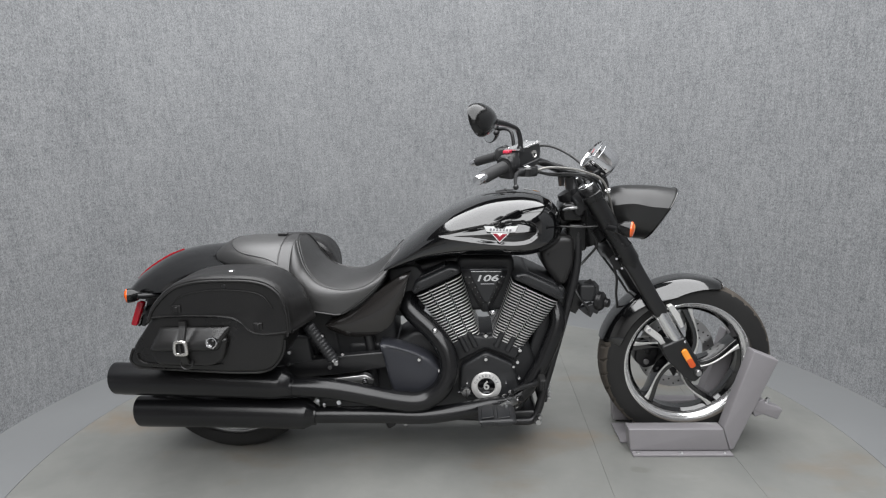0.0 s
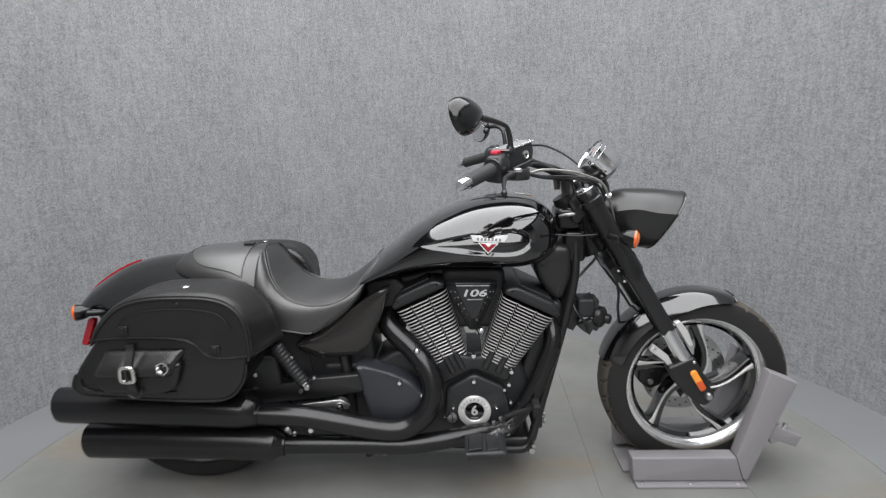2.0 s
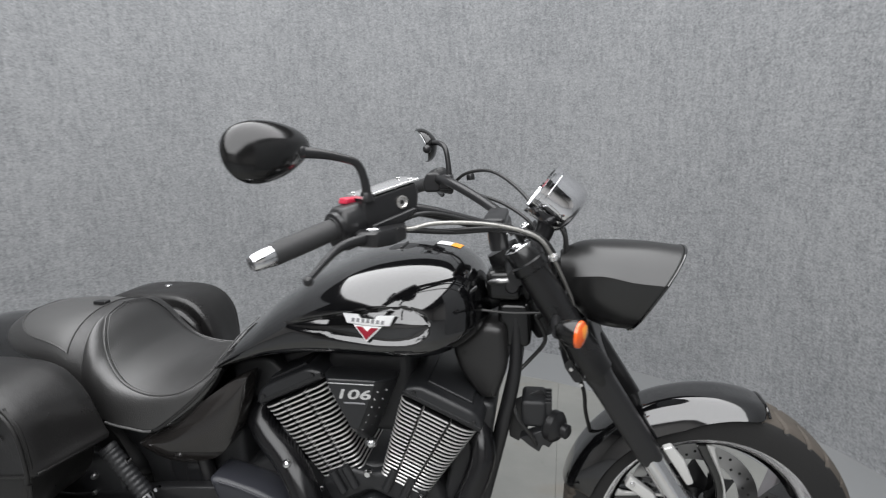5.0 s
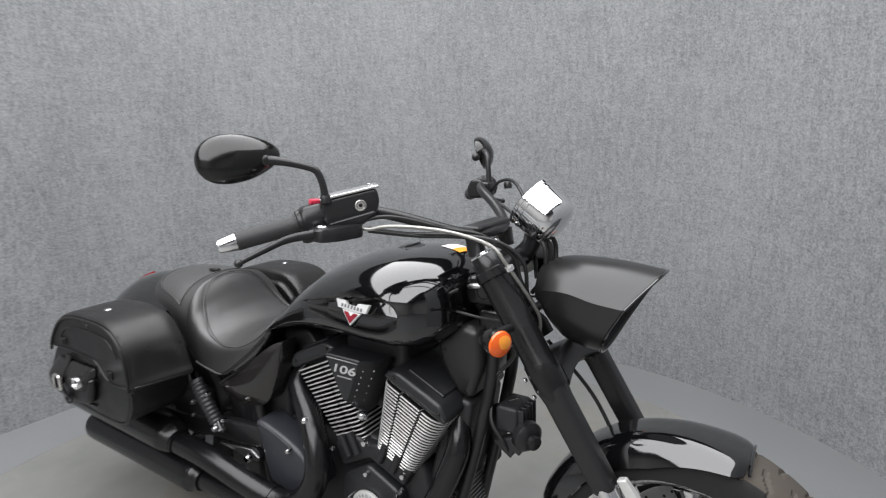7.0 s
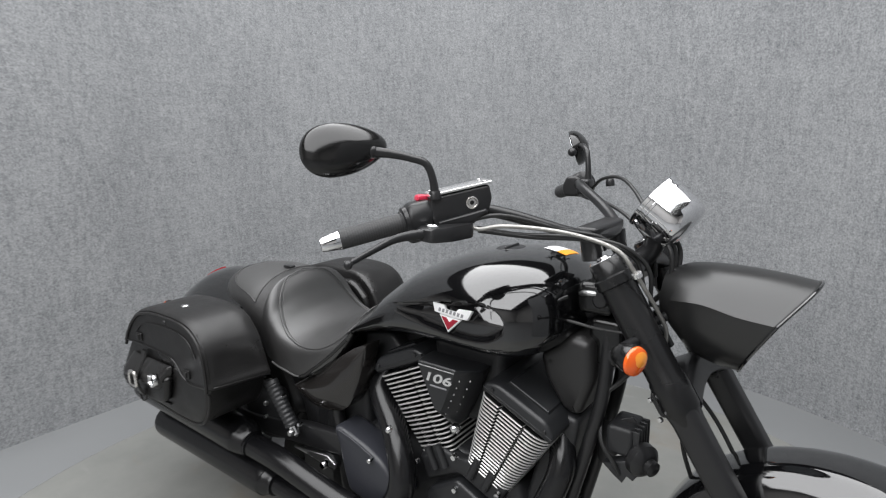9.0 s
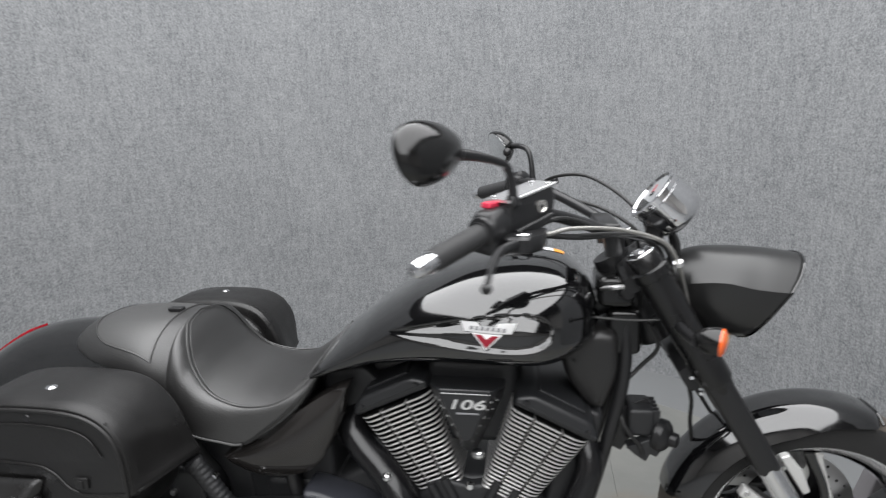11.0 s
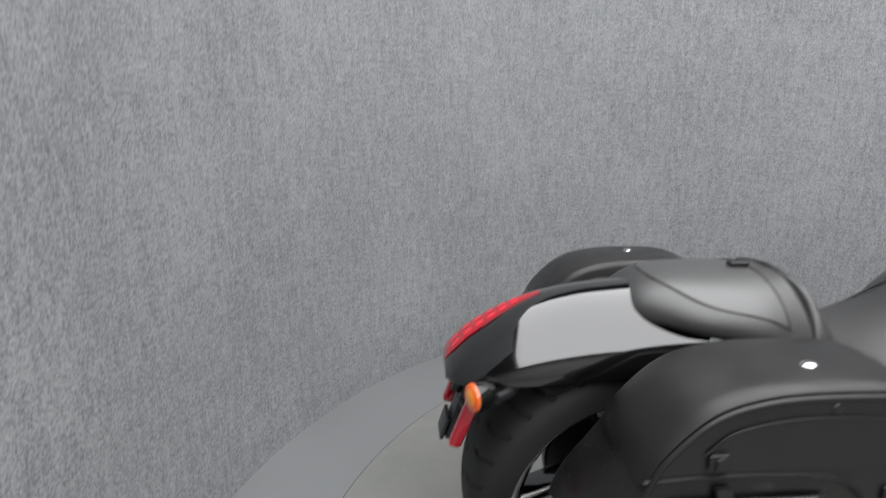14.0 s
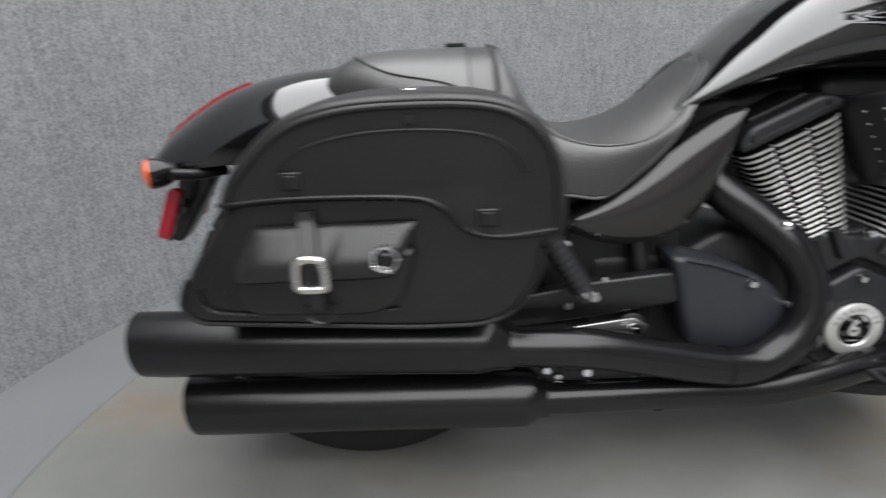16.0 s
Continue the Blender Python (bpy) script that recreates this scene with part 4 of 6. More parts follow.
part("plate_lamp", tube([(-0.28, MID, 0.59), (-0.300, MID, 0.568), (-0.308, MID, 0.548)], [0.012, 0.013, 0.010], 14), SATIN, tailarm)
part("inner_fender", arc_fender(*RW, 8, 125, 0.342, 0.115, 0.02, taper=0.01), SATIN, bike)


# ---- saddlebags ----
def saddlebag(s):
    """s = 1: right bag; s = -1: its mirror image on the left."""
    mid = 0.020
    m = Matrix() if s > 0 else Matrix.Translation((0, 2 * mid, 0)) @ Matrix.Diagonal((1, -1, 1, 1))
    body = [(-0.086, 0.606), (-0.156, 0.515), (-0.176, 0.464), (-0.153, 0.440), (-0.03, 0.432), (0.145, 0.421), (0.235, 0.421), (0.274, 0.434), (0.309, 0.478), (0.322, 0.545), (0.323, 0.640), (0.26, 0.70), (0.02, 0.70)]
    bag = part("saddlebag", prism(body, -0.368, -0.185, 0.014, m, r=0.03), LEATHER)
    tagged(bag, "black leather saddlebag with buckled pocket hanging beside the rear wheel", "saddlebag", "saddlebags on the motorcycle")
    lid = [(-0.098, 0.602), (-0.074, 0.646), (-0.014, 0.701), (0.06, 0.724), (0.16, 0.7285), (0.25, 0.722), (0.302, 0.698), (0.330, 0.652), (0.337, 0.58), (0.334, 0.553),
           (0.262, 0.546), (0.218, 0.556), (0.182, 0.590), (0.135, 0.603), (0.0, 0.607)]
    lidp = curve(lid + [lid[0]], 5)[:-1]
    bm = bmesh.new()
    # lid: face flap, rounded shoulder, then a top that runs in towards the seat
    shoulder = [(0.004, -0.3755), (0.002, -0.376), (0.0, -0.374), (-0.004, -0.366), (-0.0055, -0.35), (-0.006, -0.30), (-0.0065, -0.25), (-0.006, -0.217), (-0.003, -0.210), (0.006, -0.206)]
    def drape(x, y, z):
        """The lid's front end runs out to a point at its lower inner corner."""
        k = max(0.0, min(1.0, (x - 0.22) / 0.10))
        low = max(0.0, min(1.0, (0.690 - z) / 0.13))
        return x + 0.033 * k * k * low ** 1.2 * max(0.0, min(1.0, (y + 0.372) / 0.155))
    rings = [[m @ Vector((drape(p[0], y, p[1]), y, p[1])) for p in inset(lidp, d)] for d, y in shoulder]
    lid_ob = part("bag_lid", loft(rings, bm), LEATHER, bag, "leather lid with a wavy front flap", 60)
    top_edge = [p for p in curve(lid[:10], 6)]
    edge = [tuple(m @ Vector((p[0] * 0.985 + 0.002, -0.3775, p[1] - 0.009))) for p in top_edge]
    part("lid_piping", tube(edge, 0.0045, 10, 2), LEATHER, lid_ob, "raised leather piping")
    inner_line = [(-0.02, 0.645), (0.02, 0.675), (0.10, 0.690), (0.20, 0.688), (0.262, 0.672), (0.292, 0.632)]
    part("lid_seam", tube([tuple(m @ Vector((x, -0.3765, z))) for x, z in inner_line], 0.0022, 8), LEATHER, lid_ob)
    low = [p for p in curve(lid[9:] + [lid[0]], 6)]
    part("lid_seam", tube([tuple(m @ Vector((p[0], -0.3765, p[1] + 0.005))) for p in low], 0.003, 8, 2), LEATHER, lid_ob)
    # stitched hem along the front of the lid
    hem = [tuple(m @ Vector((drape(0.337, y, 0.56) + 0.004, y, 0.566))) for y in np.linspace(-0.365, -0.214, 11)]
    part("lid_hem", tube([(x + 0.001, y_, z_ - 0.010) for x, y_, z_ in hem], 0.0048, 10, 3), LEATHER, lid_ob, "rolled hem of the lid")
    part("lid_seam", tube([(x - 0.003, y_, z_ + 0.006) for x, y_, z_ in hem], 0.0016, 8, 3), LEATHER, lid_ob)
    crease = [tuple(m @ Vector((drape(p[0], -0.371, p[1]) + 0.0015, -0.370, p[1]))) for p in curve(lid[6:10], 6)]
    part("lid_seam", tube(crease, 0.0030, 8, 2), LEATHER, lid_ob, "creased front edge of the lid")
    part("lid_snap", lathe([(0, 0.004), (0.007, 0.0035), (0.011, 0.001), (0.011, -0.004), (0, -0.004)], m @ Matrix.Translation((0.150, -0.312, 0.7345)), 20), CHROME, lid_ob, "chrome snap")
    part("lid_snap", lathe([(0, 0.0035), (0.006, 0.003), (0.009, 0.0), (0.009, -0.003), (0, -0.003)], m @ axis((0.149, -0.3745, 0.703), (0, -1, 0)), 20), SATIN, lid_ob, "dark rivet")
    for x, z in ((-0.002, 0.634), (0.243, 0.577)):
        k = part("strap_keeper", prism([(x - 0.014, z - 0.012), (x + 0.014, z - 0.012), (x + 0.014, z + 0.012), (x - 0.014, z + 0.012)], -0.381, -0.372, 0.003, m, r=0.004), LEATHER, lid_ob)
        part("keeper_slot", prism([(x - 0.006, z - 0.010), (x + 0.006, z - 0.010), (x + 0.006, z + 0.008), (x - 0.006, z + 0.008)], -0.384, -0.376, 0.002, m, r=0.003), LEATHER, lid_ob)
    # pocket
    pk = [(-0.096, 0.500), (-0.081, 0.546), (0.144, 0.544), (0.150, 0.536), (0.130, 0.470), (0.09, 0.452), (-0.076, 0.458)]
    pocket = part("bag_pocket", prism(pk, -0.392, -0.366, 0.012, m, r=0.02), LEATHER, bag, "small leather outer pocket")
    prof = [(0.588, 0.374), (0.5845, 0.381), (0.575, 0.3875), (0.562, 0.396), (0.549, 0.4035), (0.538, 0.408), (0.526, 0.410), (0.515, 0.408), (0.508, 0.401), (0.509, 0.380)]
    rings = []
    for k in range(41):
        u = k / 40
        fall = (1 - abs(2 * u - 1) ** 9) ** 0.5
        dent = 0.0035 * math.exp(-((u - 0.38) / 0.035) ** 2) + 0.0035 * math.exp(-((u - 0.53) / 0.035) ** 2)
        ring = []
        for z, y in prof:
            z = 0.508 + 0.85 * (z - 0.508)
            f = (z - 0.524) / 0.061
            x = (-0.088 + 0.030 * f) * (1 - u) + (0.135 + 0.024 * f) * u
            ring.append(m @ Vector((x, -0.372 - (y - 0.372) * fall + dent * (y - 0.372) / 0.034, 0.548 + (z - 0.548) * (0.93 + 0.07 * fall))))
        rings.append(ring)
    part("pocket_flap", loft(rings), SHINYLEATHER, pocket, "glossy creased pocket flap", 60)
    part("pocket_seam", tube([tuple(m @ Vector((x, -0.370, z))) for x, z in ((-0.146, 0.490), (-0.138, 0.466), (-0.10, 0.454), (0.05, 0.448), (0.12, 0.452))], 0.003, 8), LEATHER, bag)
    # strap and buckle
    strap = [(0.010, -0.376, 0.594), (0.012, -0.380, 0.580), (0.014, -0.391, 0.565), (0.016, -0.4035, 0.548), (0.018, -0.4125, 0.533), (0.019, -0.4150, 0.515), (0.020, -0.409, 0.488), (0.021, -0.398, 0.466)]
    rings = [[m @ (Vector(p) + Vector((dx, dy, 0))) for dx, dy in ((-0.012, 0.002), (-0.010, -0.003), (0.010, -0.003), (0.012, 0.002), (0.010, 0.004), (-0.010, 0.004))] for p in curve(strap, 5)]
    st = part("pocket_strap", loft(rings), SHINYLEATHER, pocket, "leather strap")
    fr = [(-0.017, -0.027), (0.017, -0.027), (0.021, -0.012), (0.019, 0.02), (0.012, 0.029), (-0.012, 0.029), (-0.019, 0.02), (-0.021, -0.012)]
    ring = [tuple(m @ Vector((0.019 + a * 0.84, -0.4205, 0.524 + b * 0.68))) for a, b in fr]
    part("buckle", tube(ring + [ring[0]], 0.0058, 10, 4), BUCKLE, pocket, "satin metal roller buckle")
    part("buckle_pin", tube([tuple(m @ Vector((0.018, -0.423, 0.541))), tuple(m @ Vector((0.019, -0.425, 0.52))), tuple(m @ Vector((0.019, -0.423, 0.508)))], 0.0035, 8), SHINYLEATHER, pocket)
    lp = [(0.004, -0.397, 0.474), (0.006, -0.400, 0.458), (0.022, -0.401, 0.450), (0.038, -0.400, 0.458), (0.040, -0.397, 0.474)]
    part("strap_tip", tube([tuple(m @ Vector(p)) for p in lp], 0.003, 8), SHINYLEATHER, pocket)
    cm = m @ axis((0.111, -0.4075, 0.537), (0, -1, 0.12))
    con = part("concho", lathe([(0.0, 0.0), (0.009, 0.0), (0.0115, 0.002), (0.0135, 0.006), (0.0165, 0.0065), (0.0185, 0.002), (0.0185, -0.006), (0, -0.006)], cm, 32), CHROME, pocket, "chrome concho stud")
    part("concho_centre", lathe([(0, 0.004), (0.006, 0.0035), (0.0095, 0.001), (0.0095, -0.001), (0, -0.001)], cm, 24), PLASTICBLACK, pocket, "black concho centre")
    for k in range(10):
        a = 2 * math.pi * k / 10
        part("concho_bead", lathe([(0, 0.0085), (0.0022, 0.008), (0.003, 0.006), (0.003, 0.0), (0, 0.0)], cm @ Matrix.Translation((0.0165 * math.cos(a), 0.0165 * math.sin(a), 0.0)), 8), CHROME, pocket) if k % 2 == 0 else None
    part("side_buckle", prism([(-0.128, 0.485), (-0.110, 0.482), (-0.098, 0.520), (-0.114, 0.524)], -0.345, -0.335, 0.003, m @ Matrix.Translation((0.004, -0.012, 0.0)), r=0.004), STEEL, bag, "small steel side buckle")
    part("bag_piping", tube([tuple(m @ Vector((p[0], -0.362, p[1]))) for p in round_poly(body[1:10], 0.03)[3:-3]], 0.0042, 8, 2), LEATHER, bag)
    return bag


saddlebag(1)
saddlebag(-1)
for s in (-1, 1):
    part("bag_bracket", tube([(0.10, MID + s * 0.13, 0.60), (0.10, MID + s * 0.20, 0.59), (0.20, MID + s * 0.20, 0.58), (0.25, MID + s * 0.14, 0.58)], 0.009, 10), SATIN, bike)


# ---- engine ----
case = [(0.60, 0.12), (0.60, 0.40), (0.70, 0.46), (0.83, 0.43), (0.875, 0.46), (0.94, 0.44), (1.01, 0.46), (1.09, 0.42), (1.125, 0.33), (1.105, 0.20), (1.06, 0.13), (0.9, 0.10)]
engine = part("engine_case", prism(case, MID - 0.095, MID + 0.105, 0.018, r=0.03), CASTING, bike, "black cast V-twin crankcase")


def cylinder(base_c, top_c, w0, w1, front):
    """Finned barrel: dark core, thin fins with bright machined rims, a cut channel in each, and a ribbed head above."""
    b, t = Vector((base_c[0], 0, base_c[1])), Vector((top_c[0], 0, top_c[1]))
    up = (t - b).normalized()
    across = Vector((up.z, 0, -up.x))
    L = (t - b).length
    M = Matrix(((across.x, 0, up.x, b.x), (0, 1, 0, MID), (across.z, 0, up.z, b.z), (0, 0, 0, 1)))
    core = part("cylinder", loft([[M @ Vector((x, y, z)) for x, y in round_poly([(-w * 0.80, -d), (w * 0.80, -d), (w * 0.80, 0.115), (-w * 0.80, 0.115)], 0.03)]
                                  for z, w, d in ((-0.06, w0, 0.085), (0.0, w0, 0.088), (L, w1, 0.098), (L + 0.02, w1, 0.10))]), CASTING, bike, "black finned engine cylinder")
    n = 19
    for k in range(-2, n):
        s = (k + 0.5) / n
        w = w0 + (w1 - w0) * s
        d = (0.120 + 0.032 * s) if front else (0.110 + 0.020 * s)
        z = L * s
        q1, q2 = -0.42 * w, 0.30 * w
        g = 0.0030
        ra, rb = (0.20 * w, 0.50 * w) if front else (0.34 * w, 0.34 * w)
        plan = [(-w + ra * (1 - math.cos(a)), -d + 0.8 * ra * (1 - math.sin(a))) for a in np.linspace(0, math.pi / 2, 6)]
        plan += [(q1 - g, -d), (q1, -d + 0.022), (q1 + g, -d - 0.001), (q2 - g, -d - 0.001), (q2, -d + 0.022), (q2 + g, -d)]
        plan += [(w - rb * (1 - math.sin(a)), -d + 0.8 * rb * (1 - math.cos(a))) for a in np.linspace(0, math.pi / 2, 6)]
        plan += [(w, d * 0.8), (w * 0.5, d * 0.95), (-w * 0.5, d * 0.95), (-w, d * 0.8)]
        bm = bmesh.new()
        th = 0.0022
        rows = [[bm.verts.new(M @ Vector((x * k, y * k, z + dz))) for x, y in plan] for dz, k in ((-th, 1.0), (-0.45 * th, 1.012), (0.45 * th, 1.012), (th, 1.0))]
        bm.faces.new(rows[0][::-1])
        bm.faces.new(rows[-1])
        for lo, hi in zip(rows, rows[1:]):
            for j in range(len(plan)):
                f = bm.faces.new((lo[j], lo[(j + 1) % len(plan)], hi[(j + 1) % len(plan)], hi[j]))
                f.material_index = 1
        part("fin", bm, [FINBLACK, FINSILVER], core)
    hw = w1 * 1.03
    fd = 0.156 if front else 0.132
    head = [(-hw, 0.0), (hw, 0.0), (hw + 0.001, 0.018), (hw * 0.72, 0.038), (-hw * 0.72, 0.038), (-hw - 0.001, 0.018)]
    hm = M @ Matrix.Translation((0, 0, L + 0.006))
    hd = part("rocker_cover", prism(head, -fd, 0.13, 0.010, hm, r=0.014), COVER, bike, "black rocker cover")
    part("cover_rib", prism([(-hw * 0.6, 0.036), (hw * 0.6, 0.036), (hw * 0.55, 0.044), (-hw * 0.55, 0.044)], 0.03 - fd, 0.10, 0.003, hm), COVER, hd)
    part("cover_line", prism([(-hw * 0.98, 0.012), (hw * 0.98, 0.012), (hw * 0.98, 0.016), (-hw * 0.98, 0.014)], -fd - 0.0015, 0.01 - fd, 0.0008, hm), COVER, hd)
    for x in (-0.75, 0.75):
        bolt("cover_bolt", hm @ Vector((hw * x, 0.003 - fd, 0.019)), (0, -1, 0), 0.0055, hd, SATIN)
    return core, M, L


rc, RM, RL = cylinder((0.872, 0.430), (0.781, 0.628), 0.052, 0.086, False)
fc, FM, FL = cylinder((1.026, 0.430), (1.113, 0.608), 0.060, 0.088, True)

vc = [(0.858, 0.700), (1.020, 0.698), (1.012, 0.672), (0.957, 0.548), (0.930, 0.548), (0.866, 0.676)]
vc = [(x, z - 0.014) for x, z in vc]
vi = [(0.886, 0.700), (0.996, 0.699), (0.988, 0.676), (0.951, 0.588), (0.935, 0.588), (0.894, 0.676)]
vr = [round_poly(p, 0.008) for p in (vc, vc, vi, [(0.942 + (x - 0.942) * 0.94, 0.66 + (z - 0.66) * 0.95) for x, z in vi])]
vcover = part("v_cover", loft([[(p[0], y, p[1]) for p in ring] for ring, y in zip(vr, (-0.09, -0.124, -0.181, -0.184))]), COVER, bike, "black raised triangular cover between the cylinders")
part("v_cover_line", prism([(0.893, 0.6905), (0.990, 0.6895), (0.990, 0.692), (0.893, 0.693)], -0.1855, -0.18, 0.0006), STEEL, vcover)
face = Matrix(((1, 0, 0, 0), (0, 0, -1, 0), (0, 1, 0, 0), (0, 0, 0, 1)))
lettering("size_mark", "106", 0.036, Matrix.Translation((0.946, -0.1848, 0.668)) @ face @ Matrix(((1.42, 0.28, 0, 0), (0, 0.80, 0, 0), (0, 0, 1, 0), (0, 0, 0, 1))), POLISHED, vcover)
part("size_bar", prism([(0.924, 0.6475), (0.969, 0.6475), (0.969, 0.651), (0.924, 0.651)], -0.1855, -0.183, 0.0004), GREYPRINT, vcover)
rivet = None
spots = []
for k in range(6):
    for s in (-1, 1):
        t = k / 5
        for u in (0.35, 0.8):
            xo, zo = (0.8665 + 0.062 * t, 0.658 - 0.115 * t) if s < 0 else (1.0115 - 0.054 * t, 0.656 - 0.113 * t)
            xi, zi = (0.894 + 0.040 * t, 0.672 - 0.080 * t) if s < 0 else (0.988 - 0.036 * t, 0.672 - 0.080 * t)
            spots.append((xo + (xi - xo) * u, zo + (zi - zo) * u, -0.124 - 0.057 * u))
for x, z, ry in spots:
    if rivet is None:
        rivet = part("rivet", lathe([(0, 0.0014), (0.0014, 0.0011), (0.0023, 0), (0, 0)], Matrix.Rotation(radians(90), 4, "X"), 10), STEEL, vcover)
        rivet.matrix_basis = Matrix.Translation((x, ry, z))
    else:
        again("rivet", rivet, Matrix.Translation((x, ry, z)), vcover)

cam_poly = [(0.852, 0.330), (0.942, 0.385), (1.040, 0.338), (1.062, 0.245), (1.022, 0.186), (0.888, 0.184), (0.848, 0.240)]
camc = part("cam_cover", prism(cam_poly, MID - 0.128, MID - 0.08, 0.010, r=0.016), COVER, engine, "dark cam cover with a bright round badge")
part("tappet_block", prism([(0.845, 0.345), (0.942, 0.396), (1.048, 0.350), (1.075, 0.400), (1.01, 0.452), (0.942, 0.436), (0.875, 0.452), (0.82, 0.405)], MID - 0.118, MID - 0.07, 0.010, r=0.012), CASTING, engine)
for x, z, a in ((0.865, 0.415, -25), (0.895, 0.43, -25), (0.99, 0.43, 25), (1.03, 0.415, 25)):
    d = Vector((math.sin(radians(a)), 0, math.cos(radians(a))))
    p = Vector((x, MID - 0.122, z))
    part("pushrod_boss", tube([tuple(p - d * 0.028), tuple(p + d * 0.028)], 0.010, 12), CASTING, engine)
C6 = (0.943, -0.123, 0.262)
ringm = axis(C6, (0, -1, 0))
medal = part("round_badge", lathe([(0.0305, 0.0), (0.0305, 0.006), (0.033, 0.0085), (0.049, 0.0085), (0.0525, 0.006), (0.0525, 0.0)], ringm, 56, wrap=True), RINGSILVER, bike, "polished ring badge with a black centre on the cam cover")
part("badge_centre", lathe([(0, 0.0055), (0.0300, 0.0055), (0.0305, 0.0)], ringm, 48), GLOSS, medal)
lettering("gear_mark", "6", 0.044, Matrix.Translation((C6[0], C6[1] - 0.0062, C6[2] + 0.002)) @ face, RINGSILVER, medal)
part("gear_bar", prism([(0.932, 0.2385), (0.954, 0.2385), (0.954, 0.2415), (0.932, 0.2415)], C6[1] - 0.0065, C6[1] - 0.004, 0.0004), GREYPRINT, medal)
for k, ch in enumerate("OVERDRIVE"):
    a = radians(158 - 17 * k)
    lettering("ring_letter", ch, 0.0105, Matrix.Translation((C6[0] + 0.041 * math.cos(a), C6[1] - 0.0088, C6[2] + 0.041 * math.sin(a))) @ Matrix.Rotation(-(a - math.pi / 2), 4, "Y") @ face, GREYPRINT, medal, 0.0004)
for x, z, r in ((0.942, 0.363, 0.0075), (0.942, 0.449, 0.0085), (0.826, 0.398, 0.007), (1.06, 0.395, 0.008), (1.052, 0.352, 0.0075), (1.038, 0.335, 0.0055), (1.058, 0.292, 0.006), (1.012, 0.275, 0.0045), (0.943, 0.196, 0.004), (0.975, 0.19, 0.008), (0.876, 0.275, 0.0045), (0.847, 0.24, 0.006)):
    bolt("engine_bolt", (x, MID - 0.128, z), (0, -1, 0), r, engine, CHROME, 0.012)
part("oil_plug", lathe([(0, 0.012), (0.015, 0.012), (0.017, 0.008), (0.017, 0), (0, 0)], axis((0.872, -0.122, 0.24), (0, -1, 0)), 28), STEEL, engine, "slotted steel plug")
part("plug_slot", box(0.872, -0.1345, 0.24, 0.0035, 0.002, 0.026, 0.0006), JOINT, engine)
part("breather", lathe([(0, 0), (0.012, 0), (0.012, 0.014), (0.010, 0.020), (0.006, 0.0245), (0.002, 0.026), (0, 0.026)], axis((0.960, -0.140, 0.535), (0.3, -0.8, 0.45)), 24), CHROME, engine, "chrome breather knob")
part("breather", lathe([(0, 0), (0.011, 0), (0.011, 0.014), (0.009, 0.020), (0.005, 0.024), (0.002, 0.025), (0, 0.025)], axis((0.765, -0.145, 0.475), (0.2, -0.9, 0.3)), 24), CHROME, engine, "chrome sensor cap")

sc = [(0.572, 0.436), (0.606, 0.434), (0.690, 0.410), (0.752, 0.380), (0.790, 0.335), (0.795, 0.288), (0.760, 0.254), (0.690, 0.246), (0.618, 0.258), (0.600, 0.32), (0.590, 0.38)]
cover2 = part("side_cover", prism(sc, -0.170, -0.08, 0.014, r=0.02), SLATE, bike, "smooth dark grey side cover")
part("cover_line", tube([(0.598, -0.1715, 0.430), (0.650, -0.172, 0.418), (0.72, -0.172, 0.392)], 0.0025, 8), SLATE, cover2)
for x, z in ((0.713, 0.384), (0.782, 0.300), (0.782, 0.343)):
    bolt("cover_bolt", (x, -0.170, z), (0, -1, 0), 0.0075, cover2, CHROME, 0.012)


# ---- exhaust ----
def slant_end(x_end, z_top, bm):
    """Cut the rear end of a muffler on a slant: the lower lip lies further forward."""
    for v in bm.verts:
        if v.co.x < x_end:
            v.co.x += 0.20 * (z_top - v.co.z)
    return bm


up = part("upper_muffler", slant_end(-0.298, 0.400, tube([(-0.308, -0.232, 0.347), (-0.304, -0.232, 0.347), (-0.1, -0.232, 0.340), (0.10, -0.231, 0.332), (0.225, -0.230, 0.326), (0.252, -0.230, 0.322), (0.278, -0.230, 0.314), (0.284, -0.230, 0.313)],
                                [0.052, 0.0535, 0.0535, 0.0535, 0.0535, 0.050, 0.040, 0.0385], 40, 5)), EXHAUST, bike, "matte black upper muffler")
part("muffler_mouth", lathe([(0, 0.0), (0.046, 0.0), (0.046, -0.0025), (0, -0.0025)], axis((-0.2975, -0.232, 0.347), (1, 0, 0.20)), 36), JOINT, up)
part("header_pipe", tube([(0.282, -0.230, 0.313), (0.386, -0.228, 0.306), (0.45, -0.225, 0.296), (0.535, -0.218, 0.275), (0.62, -0.210, 0.253), (0.69, -0.203, 0.241), (0.738, -0.196, 0.248), (0.785, -0.190, 0.281), (0.812, -0.178, 0.332),
                          (0.812, -0.165, 0.388), (0.785, -0.146, 0.440), (0.745, -0.122, 0.480), (0.70, -0.10, 0.515), (0.672, -0.075, 0.545), (0.68, -0.04, 0.57)], [0.0335] * 13 + [0.034, 0.034], 28, 6), EXHAUST, up, "matte black rear header pipe")
part("pipe_clamp", tube([(0.276, -0.230, 0.3145), (0.292, -0.230, 0.3125)], 0.0375, 28, 1), EXHAUST, up)
part("pipe_clamp", tube([(0.664, -0.206, 0.2445), (0.669, -0.2055, 0.2437)], 0.0352, 28, 1), EXHAUST, up)
